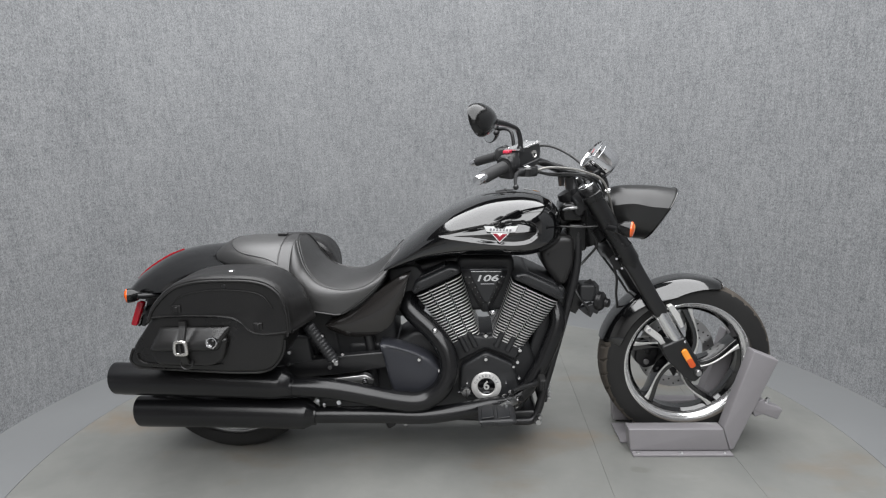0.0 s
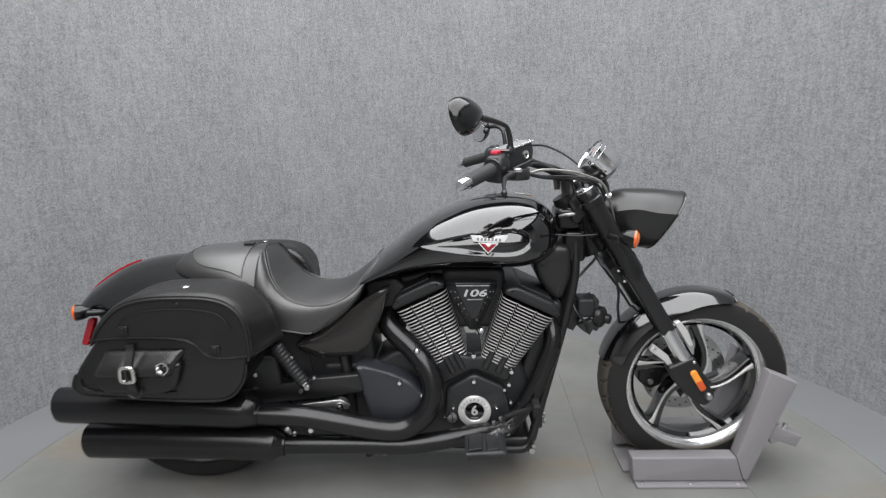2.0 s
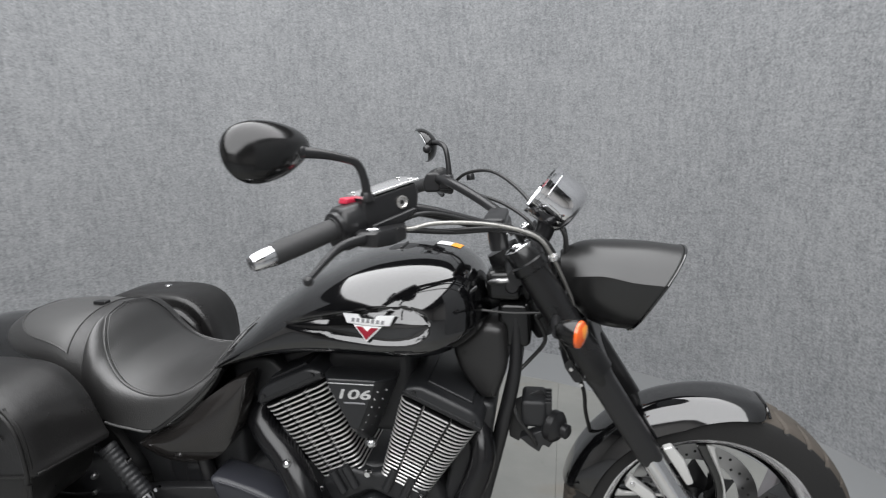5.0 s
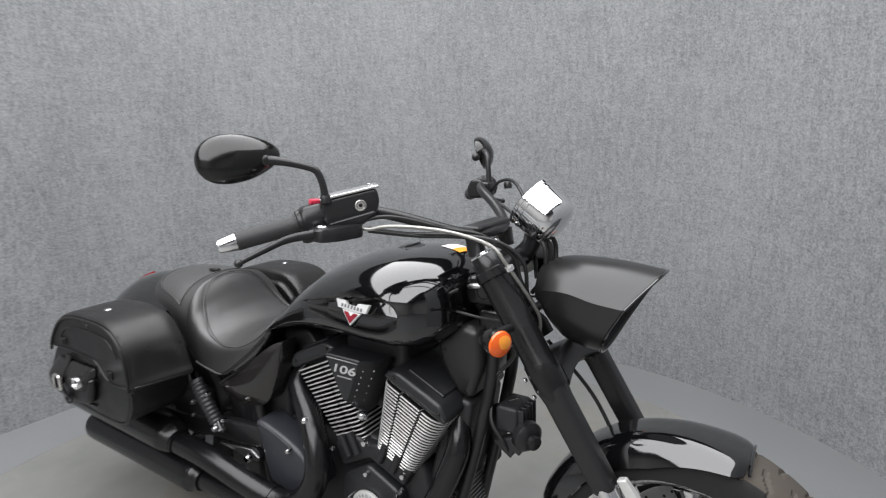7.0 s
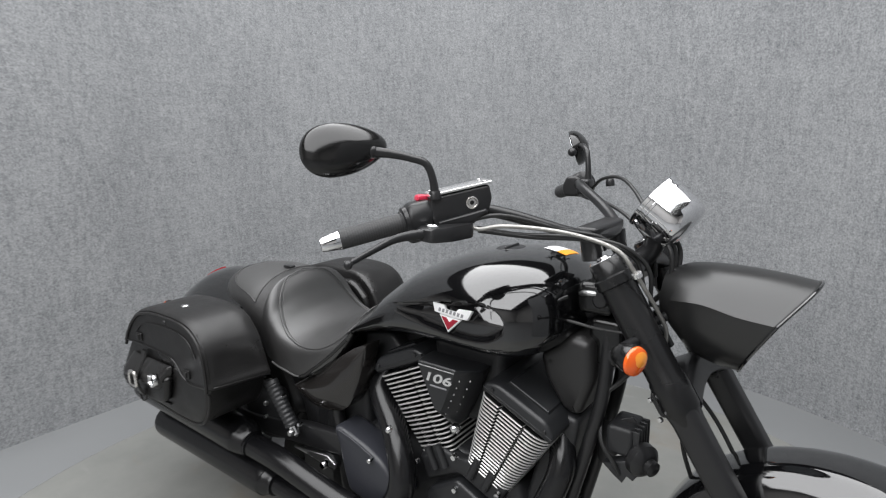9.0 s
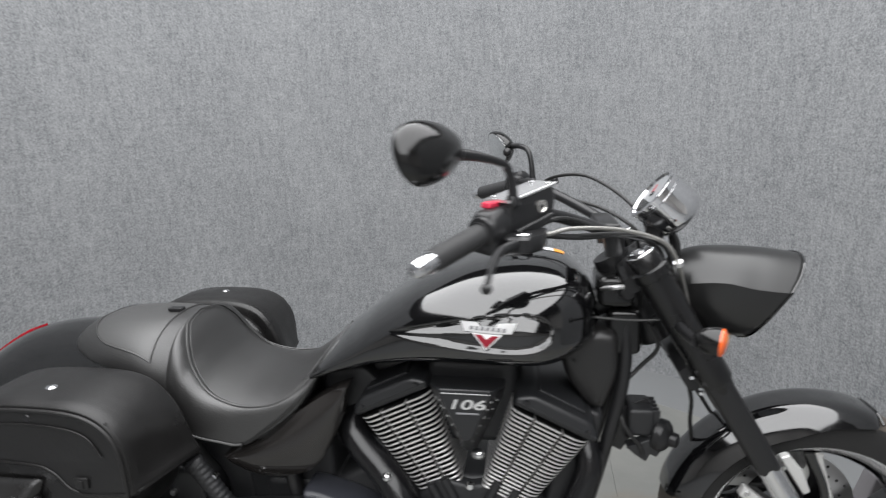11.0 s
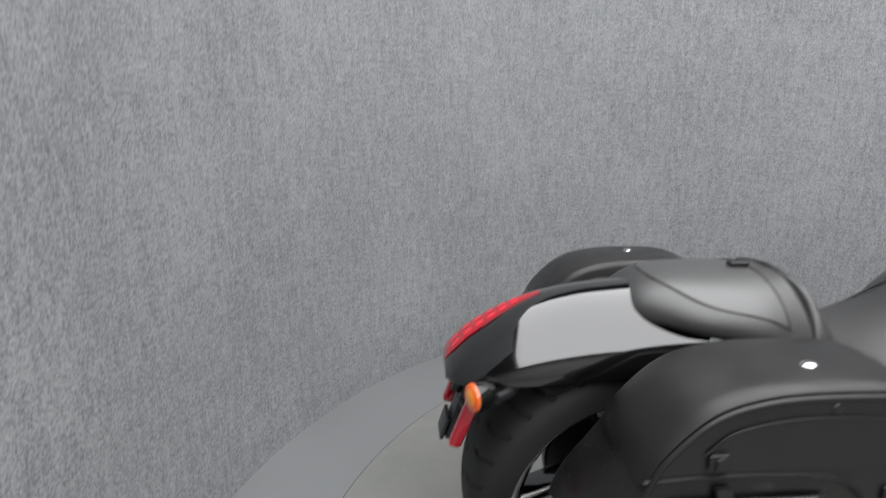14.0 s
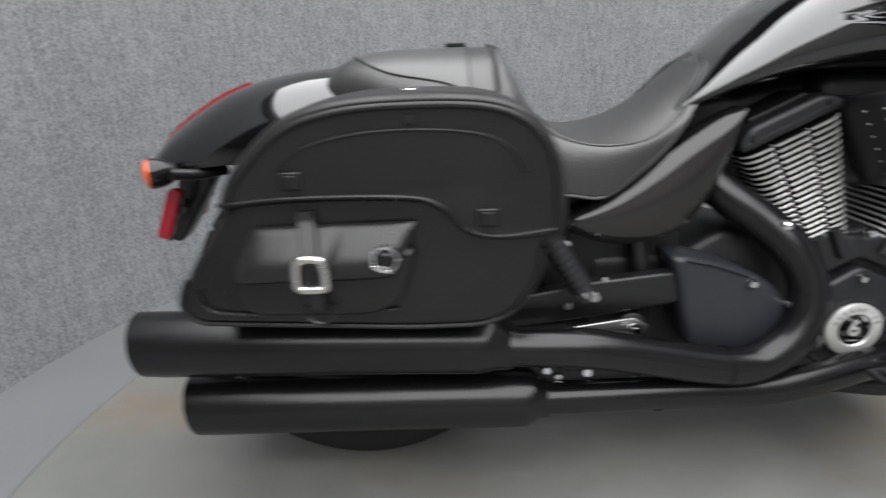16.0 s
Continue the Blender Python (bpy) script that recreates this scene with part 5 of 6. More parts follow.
lo = part("lower_muffler", slant_end(-0.244, 0.266, tube([(-0.254, -0.205, 0.213), (-0.250, -0.205, 0.213), (-0.05, -0.205, 0.210), (0.15, -0.205, 0.206), (0.30, -0.205, 0.202), (0.325, -0.205, 0.200), (0.346, -0.205, 0.197), (0.352, -0.205, 0.196)],
                                [0.051, 0.0525, 0.0525, 0.0525, 0.0525, 0.048, 0.036, 0.034], 40, 5)), EXHAUST, bike, "matte black lower muffler")
part("muffler_mouth", lathe([(0, 0.0), (0.045, 0.0), (0.045, -0.0025), (0, -0.0025)], axis((-0.2437, -0.205, 0.213), (1, 0, 0.20)), 36), JOINT, lo)
part("header_pipe", tube([(0.350, -0.205, 0.196), (0.45, -0.205, 0.196), (0.60, -0.200, 0.192), (0.72, -0.195, 0.186), (0.83, -0.185, 0.194), (0.94, -0.160, 0.204), (1.02, -0.135, 0.205), (1.075, -0.12, 0.24), (1.125, -0.11, 0.315), (1.17, -0.10, 0.41), (1.195, -0.085, 0.49), (1.18, -0.05, 0.55)],
                         [0.0285] * 12, 28, 6), EXHAUST, lo, "matte black front header pipe")
part("pipe_clamp", tube([(0.345, -0.205, 0.1965), (0.356, -0.205, 0.1955)], 0.0345, 28, 1), EXHAUST, lo)
part("muffler_hanger", prism([(0.38, 0.245), (0.52, 0.25), (0.50, 0.285), (0.40, 0.285)], -0.205, -0.19, 0.003), SATIN, bike)
for x in (0.40, 0.47, 0.49):
    bolt("hanger_bolt", (x, -0.205, 0.266), (0, -1, 0), 0.008, bike, STEEL, 0.008)


# ---- frame, suspension and controls ----
for s in (-1, 1):
    y = lambda v: MID + s * v
    rail = part("frame_rail", tube([(1.268, y(0.04), 0.80), (1.266, y(0.05), 0.68), (1.242, y(0.056), 0.56), (1.207, y(0.062), 0.42), (1.158, y(0.075), 0.24), (1.120, y(0.095), 0.125), (1.06, y(0.105), 0.112), (0.9, y(0.10), 0.128), (0.62, y(0.10), 0.135)], 0.0145, 18, 6), SATIN, bike, "black tubular frame rail")
    part("frame_rail", tube([(0.60, y(0.11), 0.10), (0.55, y(0.115), 0.22), (0.54, y(0.12), 0.40), (0.50, y(0.12), 0.55), (0.40, y(0.12), 0.60), (0.15, y(0.12), 0.63)], 0.017, 16, 6), SATIN, bike, "black tubular frame rail")
    arm = part("swingarm", prism([(0.60, 0.345), (0.60, 0.405), (0.45, 0.392), (0.20, 0.352), (0.0, 0.350), (-0.02, 0.322), (0.0, 0.295), (0.22, 0.30), (0.45, 0.325)], y(0.135), y(0.165), 0.006, r=0.012), SATIN, bike, "black swingarm")
    bolt("arm_bolt", (0.52, y(0.165), 0.297), (0, s, 0), 0.0125, arm, CHROME, 0.016)
    part("arm_boss", lathe([(0, 0), (0.026, 0), (0.026, 0.016), (0.020, 0.02), (0, 0.02)], axis((0.521, y(0.135), 0.297), (0, s, 0)), 32), CASTING, arm)
    part("passenger_peg_bracket", prism([(0.372, 0.30), (0.52, 0.318), (0.55, 0.30), (0.545, 0.285), (0.50, 0.285)], y(0.150), y(0.160), 0.003), STEEL, arm)
    for x, z in ((0.40, 0.35),):
        bolt("frame_bolt", (x, y(0.162), z), (0, s, 0), 0.008, arm, STEEL, 0.01)
    # shock absorber with a ribbed spring sleeve
    a, b = Vector((0.343, y(0.198), 0.512)), Vector((0.424, y(0.190), 0.382))
    d = b - a
    rows = [(0, 0.0)]
    rows += [(0.019, 0.0), (0.0205, 0.002), (0.0205, 0.012)]
    for k in range(1, 11):
        h = d.length * 0.86 * k / 10
        rows += [(0.0186, h), (0.0202, h + 0.003), (0.0202, h + 0.007), (0.0186, h + 0.010)]
    rows += [(0, d.length * 0.86 + 0.01)]
    sh = part("shock_absorber", lathe(rows, axis(a, d), 28), CASTING, bike, "black ribbed shock absorber")
    part("shock_end", lathe([(0, 0), (0.013, 0), (0.0135, 0.012), (0.010, 0.03), (0, 0.03)], axis(a + d * 0.90, d), 24), CHROME, sh, "chrome shock end")
    bolt("shock_bolt", (0.434, y(0.205), 0.384), (0, s, 0), 0.0095, sh, STEEL, 0.012)
    upper = curve([(0.388, 0.498), (0.43, 0.524), (0.487, 0.556), (0.552, 0.598), (0.60, 0.632), (0.645, 0.660), (0.687, 0.677)], 6)
    lower = curve([(0.390, 0.494), (0.408, 0.478), (0.476, 0.456), (0.560, 0.464), (0.612, 0.494), (0.655, 0.572), (0.686, 0.673)], 6)
    rings = []
    for k, (a, b) in enumerate(zip(upper, lower)):
        u = k / (len(upper) - 1)
        swell = 0.026 * max(0.0, math.sin(math.pi * (0.06 + 0.90 * u))) ** 0.6
        outer = []
        for j in range(17):
            v = j / 16
            p = a + (b - a) * v
            outer.append((p[0], y(0.142 + swell * math.sin(math.pi * (0.06 + 0.84 * v)) ** 0.8), p[1]))
        rings.append(outer + [(b[0], y(0.10), b[1]), (a[0], y(0.10), a[1])])
    part("side_panel", loft(rings), SMOKED, bike, "swelling smoked dark side panel below the seat", 50)
    # foot control
    part("peg_arm", tube([(1.06, y(0.12), 0.20), (1.03, y(0.18), 0.222), (0.985, y(0.25), 0.235)], 0.012, 14), STEEL, bike)
    pegp = [(0.905, 0.258), (1.02, 0.272), (1.036, 0.248), (1.005, 0.224), (0.922, 0.222)]
    peg = part("foot_peg", prism([(x, (z - 0.24) * 0.55 + 0.222) for x, z in pegp], y(0.22), y(0.335), 0.008, r=0.012), CASTING, bike, "wide black rubber foot peg")
    for x in (0.940, 0.992):
        part("peg_pad", prism(round_poly([(x - 0.021, 0.235), (x + 0.021, 0.241), (x + 0.019, 0.246), (x - 0.019, 0.240)], 0.002), y(0.238), y(0.326), 0.0015), COVER, peg, "raised rubber tread pad")
        part("peg_inset", prism([(x - 0.022, 0.217), (x + 0.022, 0.221), (x + 0.019, 0.235), (x - 0.019, 0.232)], y(0.336), y(0.339), 0.001), COVER, peg)
    part("pedal_arm", tube([(1.045, y(0.13), 0.20), (1.03, y(0.155), 0.245), (1.06, y(0.165), 0.268), (1.10, y(0.175), 0.285), (1.130, y(0.185), 0.300)], 0.008, 12), SATIN, bike)
    pd = part("pedal", box(1.130, y(0.195), 0.302, 0.024, 0.055, 0.040, 0.006, Matrix()), RUBBER, bike, "ribbed black foot pedal")
    for k in range(3):
        part("pedal_rib", box(1.122 + 0.008 * k, y(0.224), 0.302, 0.003, 0.004, 0.036, 0.001), CASTING, pd)
    for x, z, r in ((1.035, 0.208, 0.013), (1.02, 0.196, 0.009), (1.125, 0.128, 0.013), (1.13, 0.146, 0.008), (1.048, 0.19, 0.008)):
        bolt("pivot_bolt", (x, y(0.128), z), (0, s, 0.1), r, bike, STEEL, 0.025)
    for x, z, r in ((1.026, 0.262, 0.010), (1.004, 0.247, 0.009), (1.053, 0.237, 0.012), (1.014, 0.228, 0.007)):
        bolt("peg_bolt", (x, y(0.185), z), (0.2, s, 0.5), r, bike, CHROME, 0.022)
part("belly_pan", prism([(0.62, 0.118), (0.72, 0.112), (0.98, 0.104), (1.10, 0.092), (1.13, 0.105), (1.13, 0.15), (0.62, 0.15)], MID - 0.10, MID + 0.10, 0.012, r=0.02), SATIN, bike)
part("drain_bolt", lathe([(0, 0), (0.010, 0), (0.010, 0.02), (0.006, 0.024), (0, 0.024)], axis((0.655, -0.14, 0.145), (0, -0.2, -1)), 16), STEEL, bike)
part("side_stand", tube([(0.80, 0.14, 0.13), (0.62, 0.16, 0.12), (0.50, 0.17, 0.125)], 0.013, 12), SATIN, bike)
cal2 = part("rear_caliper", prism([(0.14, 0.30), (0.15, 0.42), (0.24, 0.47), (0.33, 0.46), (0.345, 0.31), (0.25, 0.285)], MID - 0.160, MID - 0.128, 0.01, r=0.02), CASTING, bike, "black rear brake caliper and bracket")
for x, z, r in ((0.262, 0.405, 0.008), (0.255, 0.36, 0.006)):
    bolt("caliper_bolt", (x, MID - 0.160, z), (0, -1, 0.1), r, cal2, STEEL, 0.010)
part("drive_pulley", lathe([(0, -0.008), (0.125, -0.008), (0.13, -0.004), (0.13, 0.018), (0.125, 0.022), (0, 0.022)], axis((RW[0], MID + 0.10, RW[1]), (0, 1, 0)), 48), SATIN, bike, "black rear drive pulley")
part("backbone", tube([(1.24, MID, 0.84), (1.0, MID, 0.73), (0.7, MID, 0.66), (0.45, MID, 0.60)], 0.03, 16), SATIN, bike)
part("battery_box", box(0.49, MID, 0.45, 0.27, 0.19, 0.26, 0.015), CASTING, bike)
part("lower_frame", box(0.45, MID, 0.215, 0.24, 0.20, 0.13, 0.02), CASTING, bike)
part("splash_guard", prism([(0.29, 0.50), (0.40, 0.56), (0.43, 0.36), (0.40, 0.30), (0.372, 0.32), (0.352, 0.42)], MID - 0.10, MID + 0.10, 0.01, r=0.02), CASTING, bike, "black moulded guard ahead of the rear tyre")
for x, z, r in ((0.359, 0.238, 0.008), (0.431, 0.231, 0.010), (0.408, 0.253, 0.007), (0.387, 0.472, 0.008), (0.454, 0.407, 0.006), (0.38, 0.225, 0.006)):
    bolt("hanger_bolt", (x, -0.178, z), (0, -1, 0.2), r, bike, CHROME, 0.014)
part("frame_gusset", prism([(0.60, 0.675), (0.70, 0.69), (0.76, 0.62), (0.72, 0.50), (0.62, 0.50)], MID - 0.07, MID + 0.07, 0.01, r=0.02), CASTING, bike)
part("gearbox", box(0.55, MID, 0.29, 0.20, 0.20, 0.26, 0.02), CASTING, bike)
part("intake", box(0.945, MID, 0.62, 0.20, 0.16, 0.20, 0.02), CASTING, bike)
part("engine_mount", prism([(1.08, 0.30), (1.13, 0.50), (1.19, 0.61), (1.225, 0.60), (1.195, 0.42), (1.14, 0.27)], MID - 0.078, MID + 0.078, 0.012, r=0.015), CASTING, bike)

# oil cooler with its fins
cooler = part("oil_cooler", box(1.150, MID, 0.27, 0.035, 0.16, 0.20, 0.006, Matrix.Translation((0, 0, 0))), CASTING, bike, "black finned oil cooler between the frame rails")
for k in range(15):
    part("cooler_fin", box(1.170, MID, 0.185 + 0.0122 * k, 0.016, 0.15, 0.003, 0.0008), STEEL, cooler)

# neck cover, horn and regulator
neck = [(1.130, 0.735), (1.168, 0.760), (1.20, 0.79), (1.250, 0.78), (1.252, 0.69), (1.225, 0.61), (1.19, 0.615), (1.145, 0.68)]
nc = part("neck_cover", prism(neck, MID - 0.082, MID + 0.082, 0.02, r=0.02), NECK, bike, "dark moulded cover under the front of the tank")
for s in (-1, 1):
    bolt("neck_bolt", (1.160, MID + s * 0.078, 0.722), (0, s, 0), 0.006, nc, JOINT, 0.004)
    part("tank_tube", tube([(1.19, MID + s * 0.09, 0.822), (1.26, MID + s * 0.095, 0.818), (1.335, MID + s * 0.10, 0.822)], 0.003, 8), CABLE, nc)
lock = part("neck_block", box(1.245, MID, 0.865, 0.075, 0.13, 0.065, 0.012), PLASTICBLACK, bike)
part("ignition_lock", lathe([(0, 0), (0.016, 0), (0.016, 0.018), (0.012, 0.022), (0, 0.022)], axis((1.262, -0.055, 0.868), (0.1, -1, 0.1)), 24), SATIN, lock)
part("neck_strap", tube([(1.215, -0.05, 0.872), (1.235, -0.070, 0.880), (1.255, -0.07, 0.882)], 0.006, 10), STEEL, lock)
part("neck_block", box(1.265, MID, 0.775, 0.07, 0.11, 0.10, 0.012), PLASTICBLACK, bike)
horn = part("horn", lathe([(0, 0), (0.031, 0), (0.035, 0.005), (0.035, 0.020), (0.028, 0.028), (0.018, 0.034), (0, 0.034)], axis((1.338, -0.035, 0.545), (0.75, -0.45, -0.1)), 36), SATIN, bike, "black disc horn")
part("horn_centre", lathe([(0, 0.034), (0.016, 0.034), (0.016, 0.046), (0.010, 0.05), (0, 0.05)], axis((1.338, -0.035, 0.545), (0.75, -0.45, -0.1)), 24), SATIN, horn)
reg = part("regulator", box(1.305, -0.015, 0.575, 0.055, 0.08, 0.062, 0.008), CASTING, bike, "black finned regulator")
for k in range(5):
    part("regulator_fin", box(1.336, -0.047 + 0.016 * k, 0.575, 0.016, 0.005, 0.056, 0.0015), CASTING, reg)
part("horn_bracket", prism([(1.24, 0.58), (1.32, 0.62), (1.335, 0.60), (1.27, 0.49), (1.25, 0.50)], MID - 0.03, MID - 0.024, 0.002), SATIN, bike)
part("regulator_shield", prism([(1.275, 0.52), (1.32, 0.54), (1.350, 0.52), (1.338, 0.500), (1.325, 0.506), (1.316, 0.488), (1.295, 0.502)], -0.06, -0.03, 0.003), CASTING, bike)
for pts in ([(1.255, -0.02, 0.62), (1.27, -0.06, 0.57), (1.30, -0.065, 0.53), (1.31, -0.06, 0.505)], [(1.36, -0.02, 0.72), (1.392, -0.03, 0.68), (1.412, -0.02, 0.62), (1.418, 0.0, 0.56), (1.43, 0.02, 0.50)],
            [(1.35, 0.07, 0.73), (1.40, 0.10, 0.66), (1.46, 0.11, 0.58), (1.54, 0.09, 0.45)], [(1.28, -0.05, 0.90), (1.30, -0.02, 0.84), (1.29, -0.01, 0.78)], [(1.31, -0.05, 0.80), (1.33, -0.055, 0.75), (1.30, -0.04, 0.70), (1.26, -0.05, 0.66)]):
    part("cable", tube(pts, 0.0045, 8), CABLE, bike)


# ---- handlebar and controls ----
half = [(0.925, -0.420, 1.014), (0.985, -0.365, 1.033), (1.030, -0.308, 1.049), (1.062, -0.250, 1.058), (1.096, -0.200, 1.052), (1.158, -0.148, 1.026), (1.205, -0.10, 1.004), (1.236, -0.05, 0.990), (1.244, 0.013, 0.988)]
near = [(0.912, -0.446, 1.012), (0.955, -0.383, 1.027), (0.995, -0.324, 1.041), (1.035, -0.268, 1.052), (1.078, -0.218, 1.055), (1.122, -0.178, 1.042), (1.165, -0.142, 1.024), (1.207, -0.10, 1.004), (1.236, -0.05, 0.990), (1.244, 0.013, 0.988)]
full = near + [(x, 0.026 - y, z) for x, y, z in half[-2::-1]]
bar = part("handlebar", tube(full, 0.0118, 18, 6), SATIN, bike, "black swept-back handlebar")
for s in (-1, 1):
    mm = Matrix() if s < 0 else Matrix.Translation((0, 0.026, 0)) @ Matrix.Diagonal((1, -1, 1, 1))
    W = lambda *p: tuple(mm @ Vector(p))
    part("riser", tube([W(1.238, -0.055, 0.945), W(1.232, -0.055, 0.985)], 0.020, 20), SATIN, bar)
    gd = (Vector((1.019, -0.332, 1.044)) - Vector((0.914, -0.428, 1.011))).normalized()
    g0 = Vector((0.914, -0.428, 1.011))
    if s < 0:                       # the near grip turns in a little more
        gd = Vector((0.087, 0.129, 0.030)).normalized()
        g0 = Vector((0.906, -0.455, 1.010)) + gd * 0.012
    gl = 0.142
    rows = [(0, 0.022), (0.0165, 0.022)]
    for k in range(26):
        h = 0.024 + (gl - 0.03) * k / 25
        rows += [(0.0180, h), (0.0183, h + 0.0012), (0.0180, h + 0.0024)]
    rows += [(0.0205, gl - 0.004), (0.0205, gl), (0, gl)]
    grip = part("grip", lathe(rows, mm @ axis(g0, gd), 28), GRIP, bike, "ribbed black rubber grip")
    part("grip_end", lathe([(0, -0.012), (0.0115, -0.011), (0.0135, -0.007), (0.0175, 0.024), (0.0165, 0.026), (0, 0.026)], mm @ axis(g0, gd), 28), CHROME, grip, "chrome grip end")
    q = mm @ axis(g0, gd)
    sw = part("switch_housing", lathe([(0, 0.145), (0.020, 0.145), (0.024 if s < 0 else 0.030, 0.150), (0.025 if s < 0 else 0.033, 0.166), (0.025 if s < 0 else 0.033, 0.19), (0.021, 0.198), (0, 0.198)], q, 28), SATIN, bike, "black switch housing")
    if s > 0:
        part("switch_body", prism([(1.005, 1.020), (1.048, 1.022), (1.056, 1.060), (1.044, 1.076), (1.012, 1.074), (0.998, 1.045)], -0.338, -0.288, 0.007, mm @ Matrix.Translation((0, 0.012, 0)), r=0.01), SATIN, bar)
        part("clutch_perch", prism([(1.05, 1.03), (1.085, 1.03), (1.085, 1.07), (1.055, 1.07)], -0.29, -0.25, 0.006, mm, r=0.008), SATIN, bar)
    else:
        # switch block, master cylinder and lever bracket on the near side
        def across(o, u):
            return Matrix(((u[0], u[1], 0, o[0]), (u[1], -u[0], 0, o[1]), (0, 0, 1, o[2]), (0, 0, 0, 1)))
        B = across((0.993, -0.326, 1.040), (0.559, 0.829))
        rings = []
        for d, k in ((-0.002, 0.70), (0.002, 0.92), (0.008, 1.0), (0.036, 1.0), (0.043, 0.95), (0.047, 0.75)):
            rings.append([B @ Vector((d, a * k, b * k + 0.18 * d)) for a, b in round_poly([(-0.027, -0.036), (0.024, -0.040), (0.029, 0.010), (0.018, 0.032), (-0.020, 0.032), (-0.028, 0.012)], 0.010)])
        part("switch_body", loft(rings), SATIN, sw, "black switch block")
        part("switch_collar", lathe([(0.0185, -0.006), (0.0265, -0.004), (0.0275, 0.003), (0.0185, 0.005)], axis((0.993, -0.326, 1.040), gd), 28, wrap=True), SATIN, sw)
        ks = prism([(0.022, -0.004), (0.046, -0.004), (0.043, 0.006), (0.025, 0.006)], -0.022, 0.000, 0.003, B @ Matrix.Translation((0, 0, 0.040)), r=0.003)
        part("kill_switch", ks, SWITCHRED, sw, "red kill switch")
        C = across((1.0475, -0.242, 1.098), (0.652, 0.758)) @ Matrix(((1, 0, 0, 0), (0, 1, 0, 0), (0.18, 0, 1, 0), (0, 0, 0, 1)))
        side = [(-0.056, -0.004), (0.054, -0.004), (0.060, -0.030), (0.052, -0.058), (0.010, -0.076), (-0.040, -0.072), (-0.060, -0.036)]
        ms = part("master_cylinder", prism(side, -0.018, 0.034, 0.006, C, r=0.008), SATIN, bike, "black master cylinder with flat lid")
        part("reservoir_lid", prism([(-0.058, -0.003), (0.057, -0.003), (0.057, 0.002), (-0.058, 0.002)], -0.020, 0.036, 0.0015, C), POLISHED, ms, "flat metal reservoir lid")
        for u, v in ((-0.048, -0.011), (-0.048, 0.027), (0.046, -0.011), (0.046, 0.027)):
            bolt("lid_screw", C @ Vector((u, v, 0.002)), (0, 0, 1), 0.004, ms, CHROME, 0.002)
        part("body_swell", prism([(-0.046, -0.050), (0.046, -0.046), (0.050, -0.054), (0.008, -0.070), (-0.036, -0.066)], 0.030, 0.041, 0.005, C, r=0.006), SATIN, ms)
        out = (0.758, -0.652, 0.0)
        eye = C @ Vector((0.020, 0.0345, -0.030))
        part("sight_glass", lathe([(0.0, 0.001), (0.0075, 0.001), (0.009, 0.003), (0.0115, 0.002), (0.0115, -0.002), (0, -0.002)], axis(eye, out), 24), BUCKLE, ms, "round sight glass in a brass-toned ring")
        part("sight_centre", lathe([(0, 0.0025), (0.0035, 0.002), (0.004, 0.001), (0, 0.001)], axis(eye, out), 16), PLASTICBLACK, ms)
        plan = round_poly([(-0.088, 0.050), (-0.070, 0.083), (-0.030, 0.080), (0.018, 0.050), (0.024, 0.026), (-0.060, 0.022)], 0.010)
        part("lever_bracket", loft([[C @ Vector((a * k, 0.05 + (b - 0.05) * k, z - 0.18 * a * k)) for a, b in plan] for z, k in ((-0.088, 0.92), (-0.085, 1.0), (-0.066, 1.0), (-0.062, 0.93))]), SATIN, ms)
        part("lever_bolt", lathe([(0, 0.005), (0.009, 0.0045), (0.012, 0.002), (0.012, -0.004), (0, -0.004)], axis(C @ Vector((-0.060, 0.064, -0.050)), (0, 0, 1)), 20), CHROME, ms)
    lever = [W(1.078, -0.268, 1.027), W(1.053, -0.293, 1.026), W(1.035, -0.332, 1.022), W(1.027, -0.365, 1.013), W(1.021, -0.41, 1.002), W(1.018, -0.463, 0.993)]
    if s < 0:
        lever = [(1.062, -0.316, 1.024), (1.045, -0.345, 1.025), (1.022, -0.386, 1.021), (1.014, -0.43, 1.010), (1.010, -0.486, 0.996)]
    rings = []
    P = curve(lever, 6)
    for i, p in enumerate(P):
        t = i / (len(P) - 1)
        wv, hv = 0.0085 - 0.0045 * t, 0.0105 - 0.0055 * t
        c = Vector(p)
        rings.append([c + Vector((wv * math.cos(a), 0, hv * math.sin(a))) for a in np.linspace(0, 2 * math.pi, 12, endpoint=False)])
    lv = part("lever", loft(rings), SATIN, bike, "black hand lever with ball end")
    part("lever_ball", lathe([(0.0078 * math.sin(a), 0.0078 * math.cos(a)) for a in np.linspace(0, math.pi, 10)], mm @ Matrix.Translation((1.017, -0.466, 0.992) if s > 0 else (1.010, -0.489, 0.995)), 18), SATIN, lv)
    # mirror; the left one sits a little lower and further ahead
    if s > 0:
        mm = Matrix.Translation((0.064, -0.014, -0.025)) @ mm
    stem = [(1.041, -0.298, 1.086), (1.039, -0.302, 1.118), (1.030, -0.309, 1.144), (1.010, -0.328, 1.155), (0.985, -0.350, 1.163), (0.958, -0.372, 1.168)]
    if s > 0:
        stem = [(1.076, 0.299, 1.055), (1.072, 0.303, 1.105), (1.064, 0.312, 1.138), (1.045, 0.335, 1.150), (1.020, 0.375, 1.150)]
    st = part("mirror_stem", tube(stem, [0.0085, 0.007, 0.007, 0.007, 0.008, 0.010][:len(stem)], 14, 6), SATIN, bike, "bent black mirror stem")
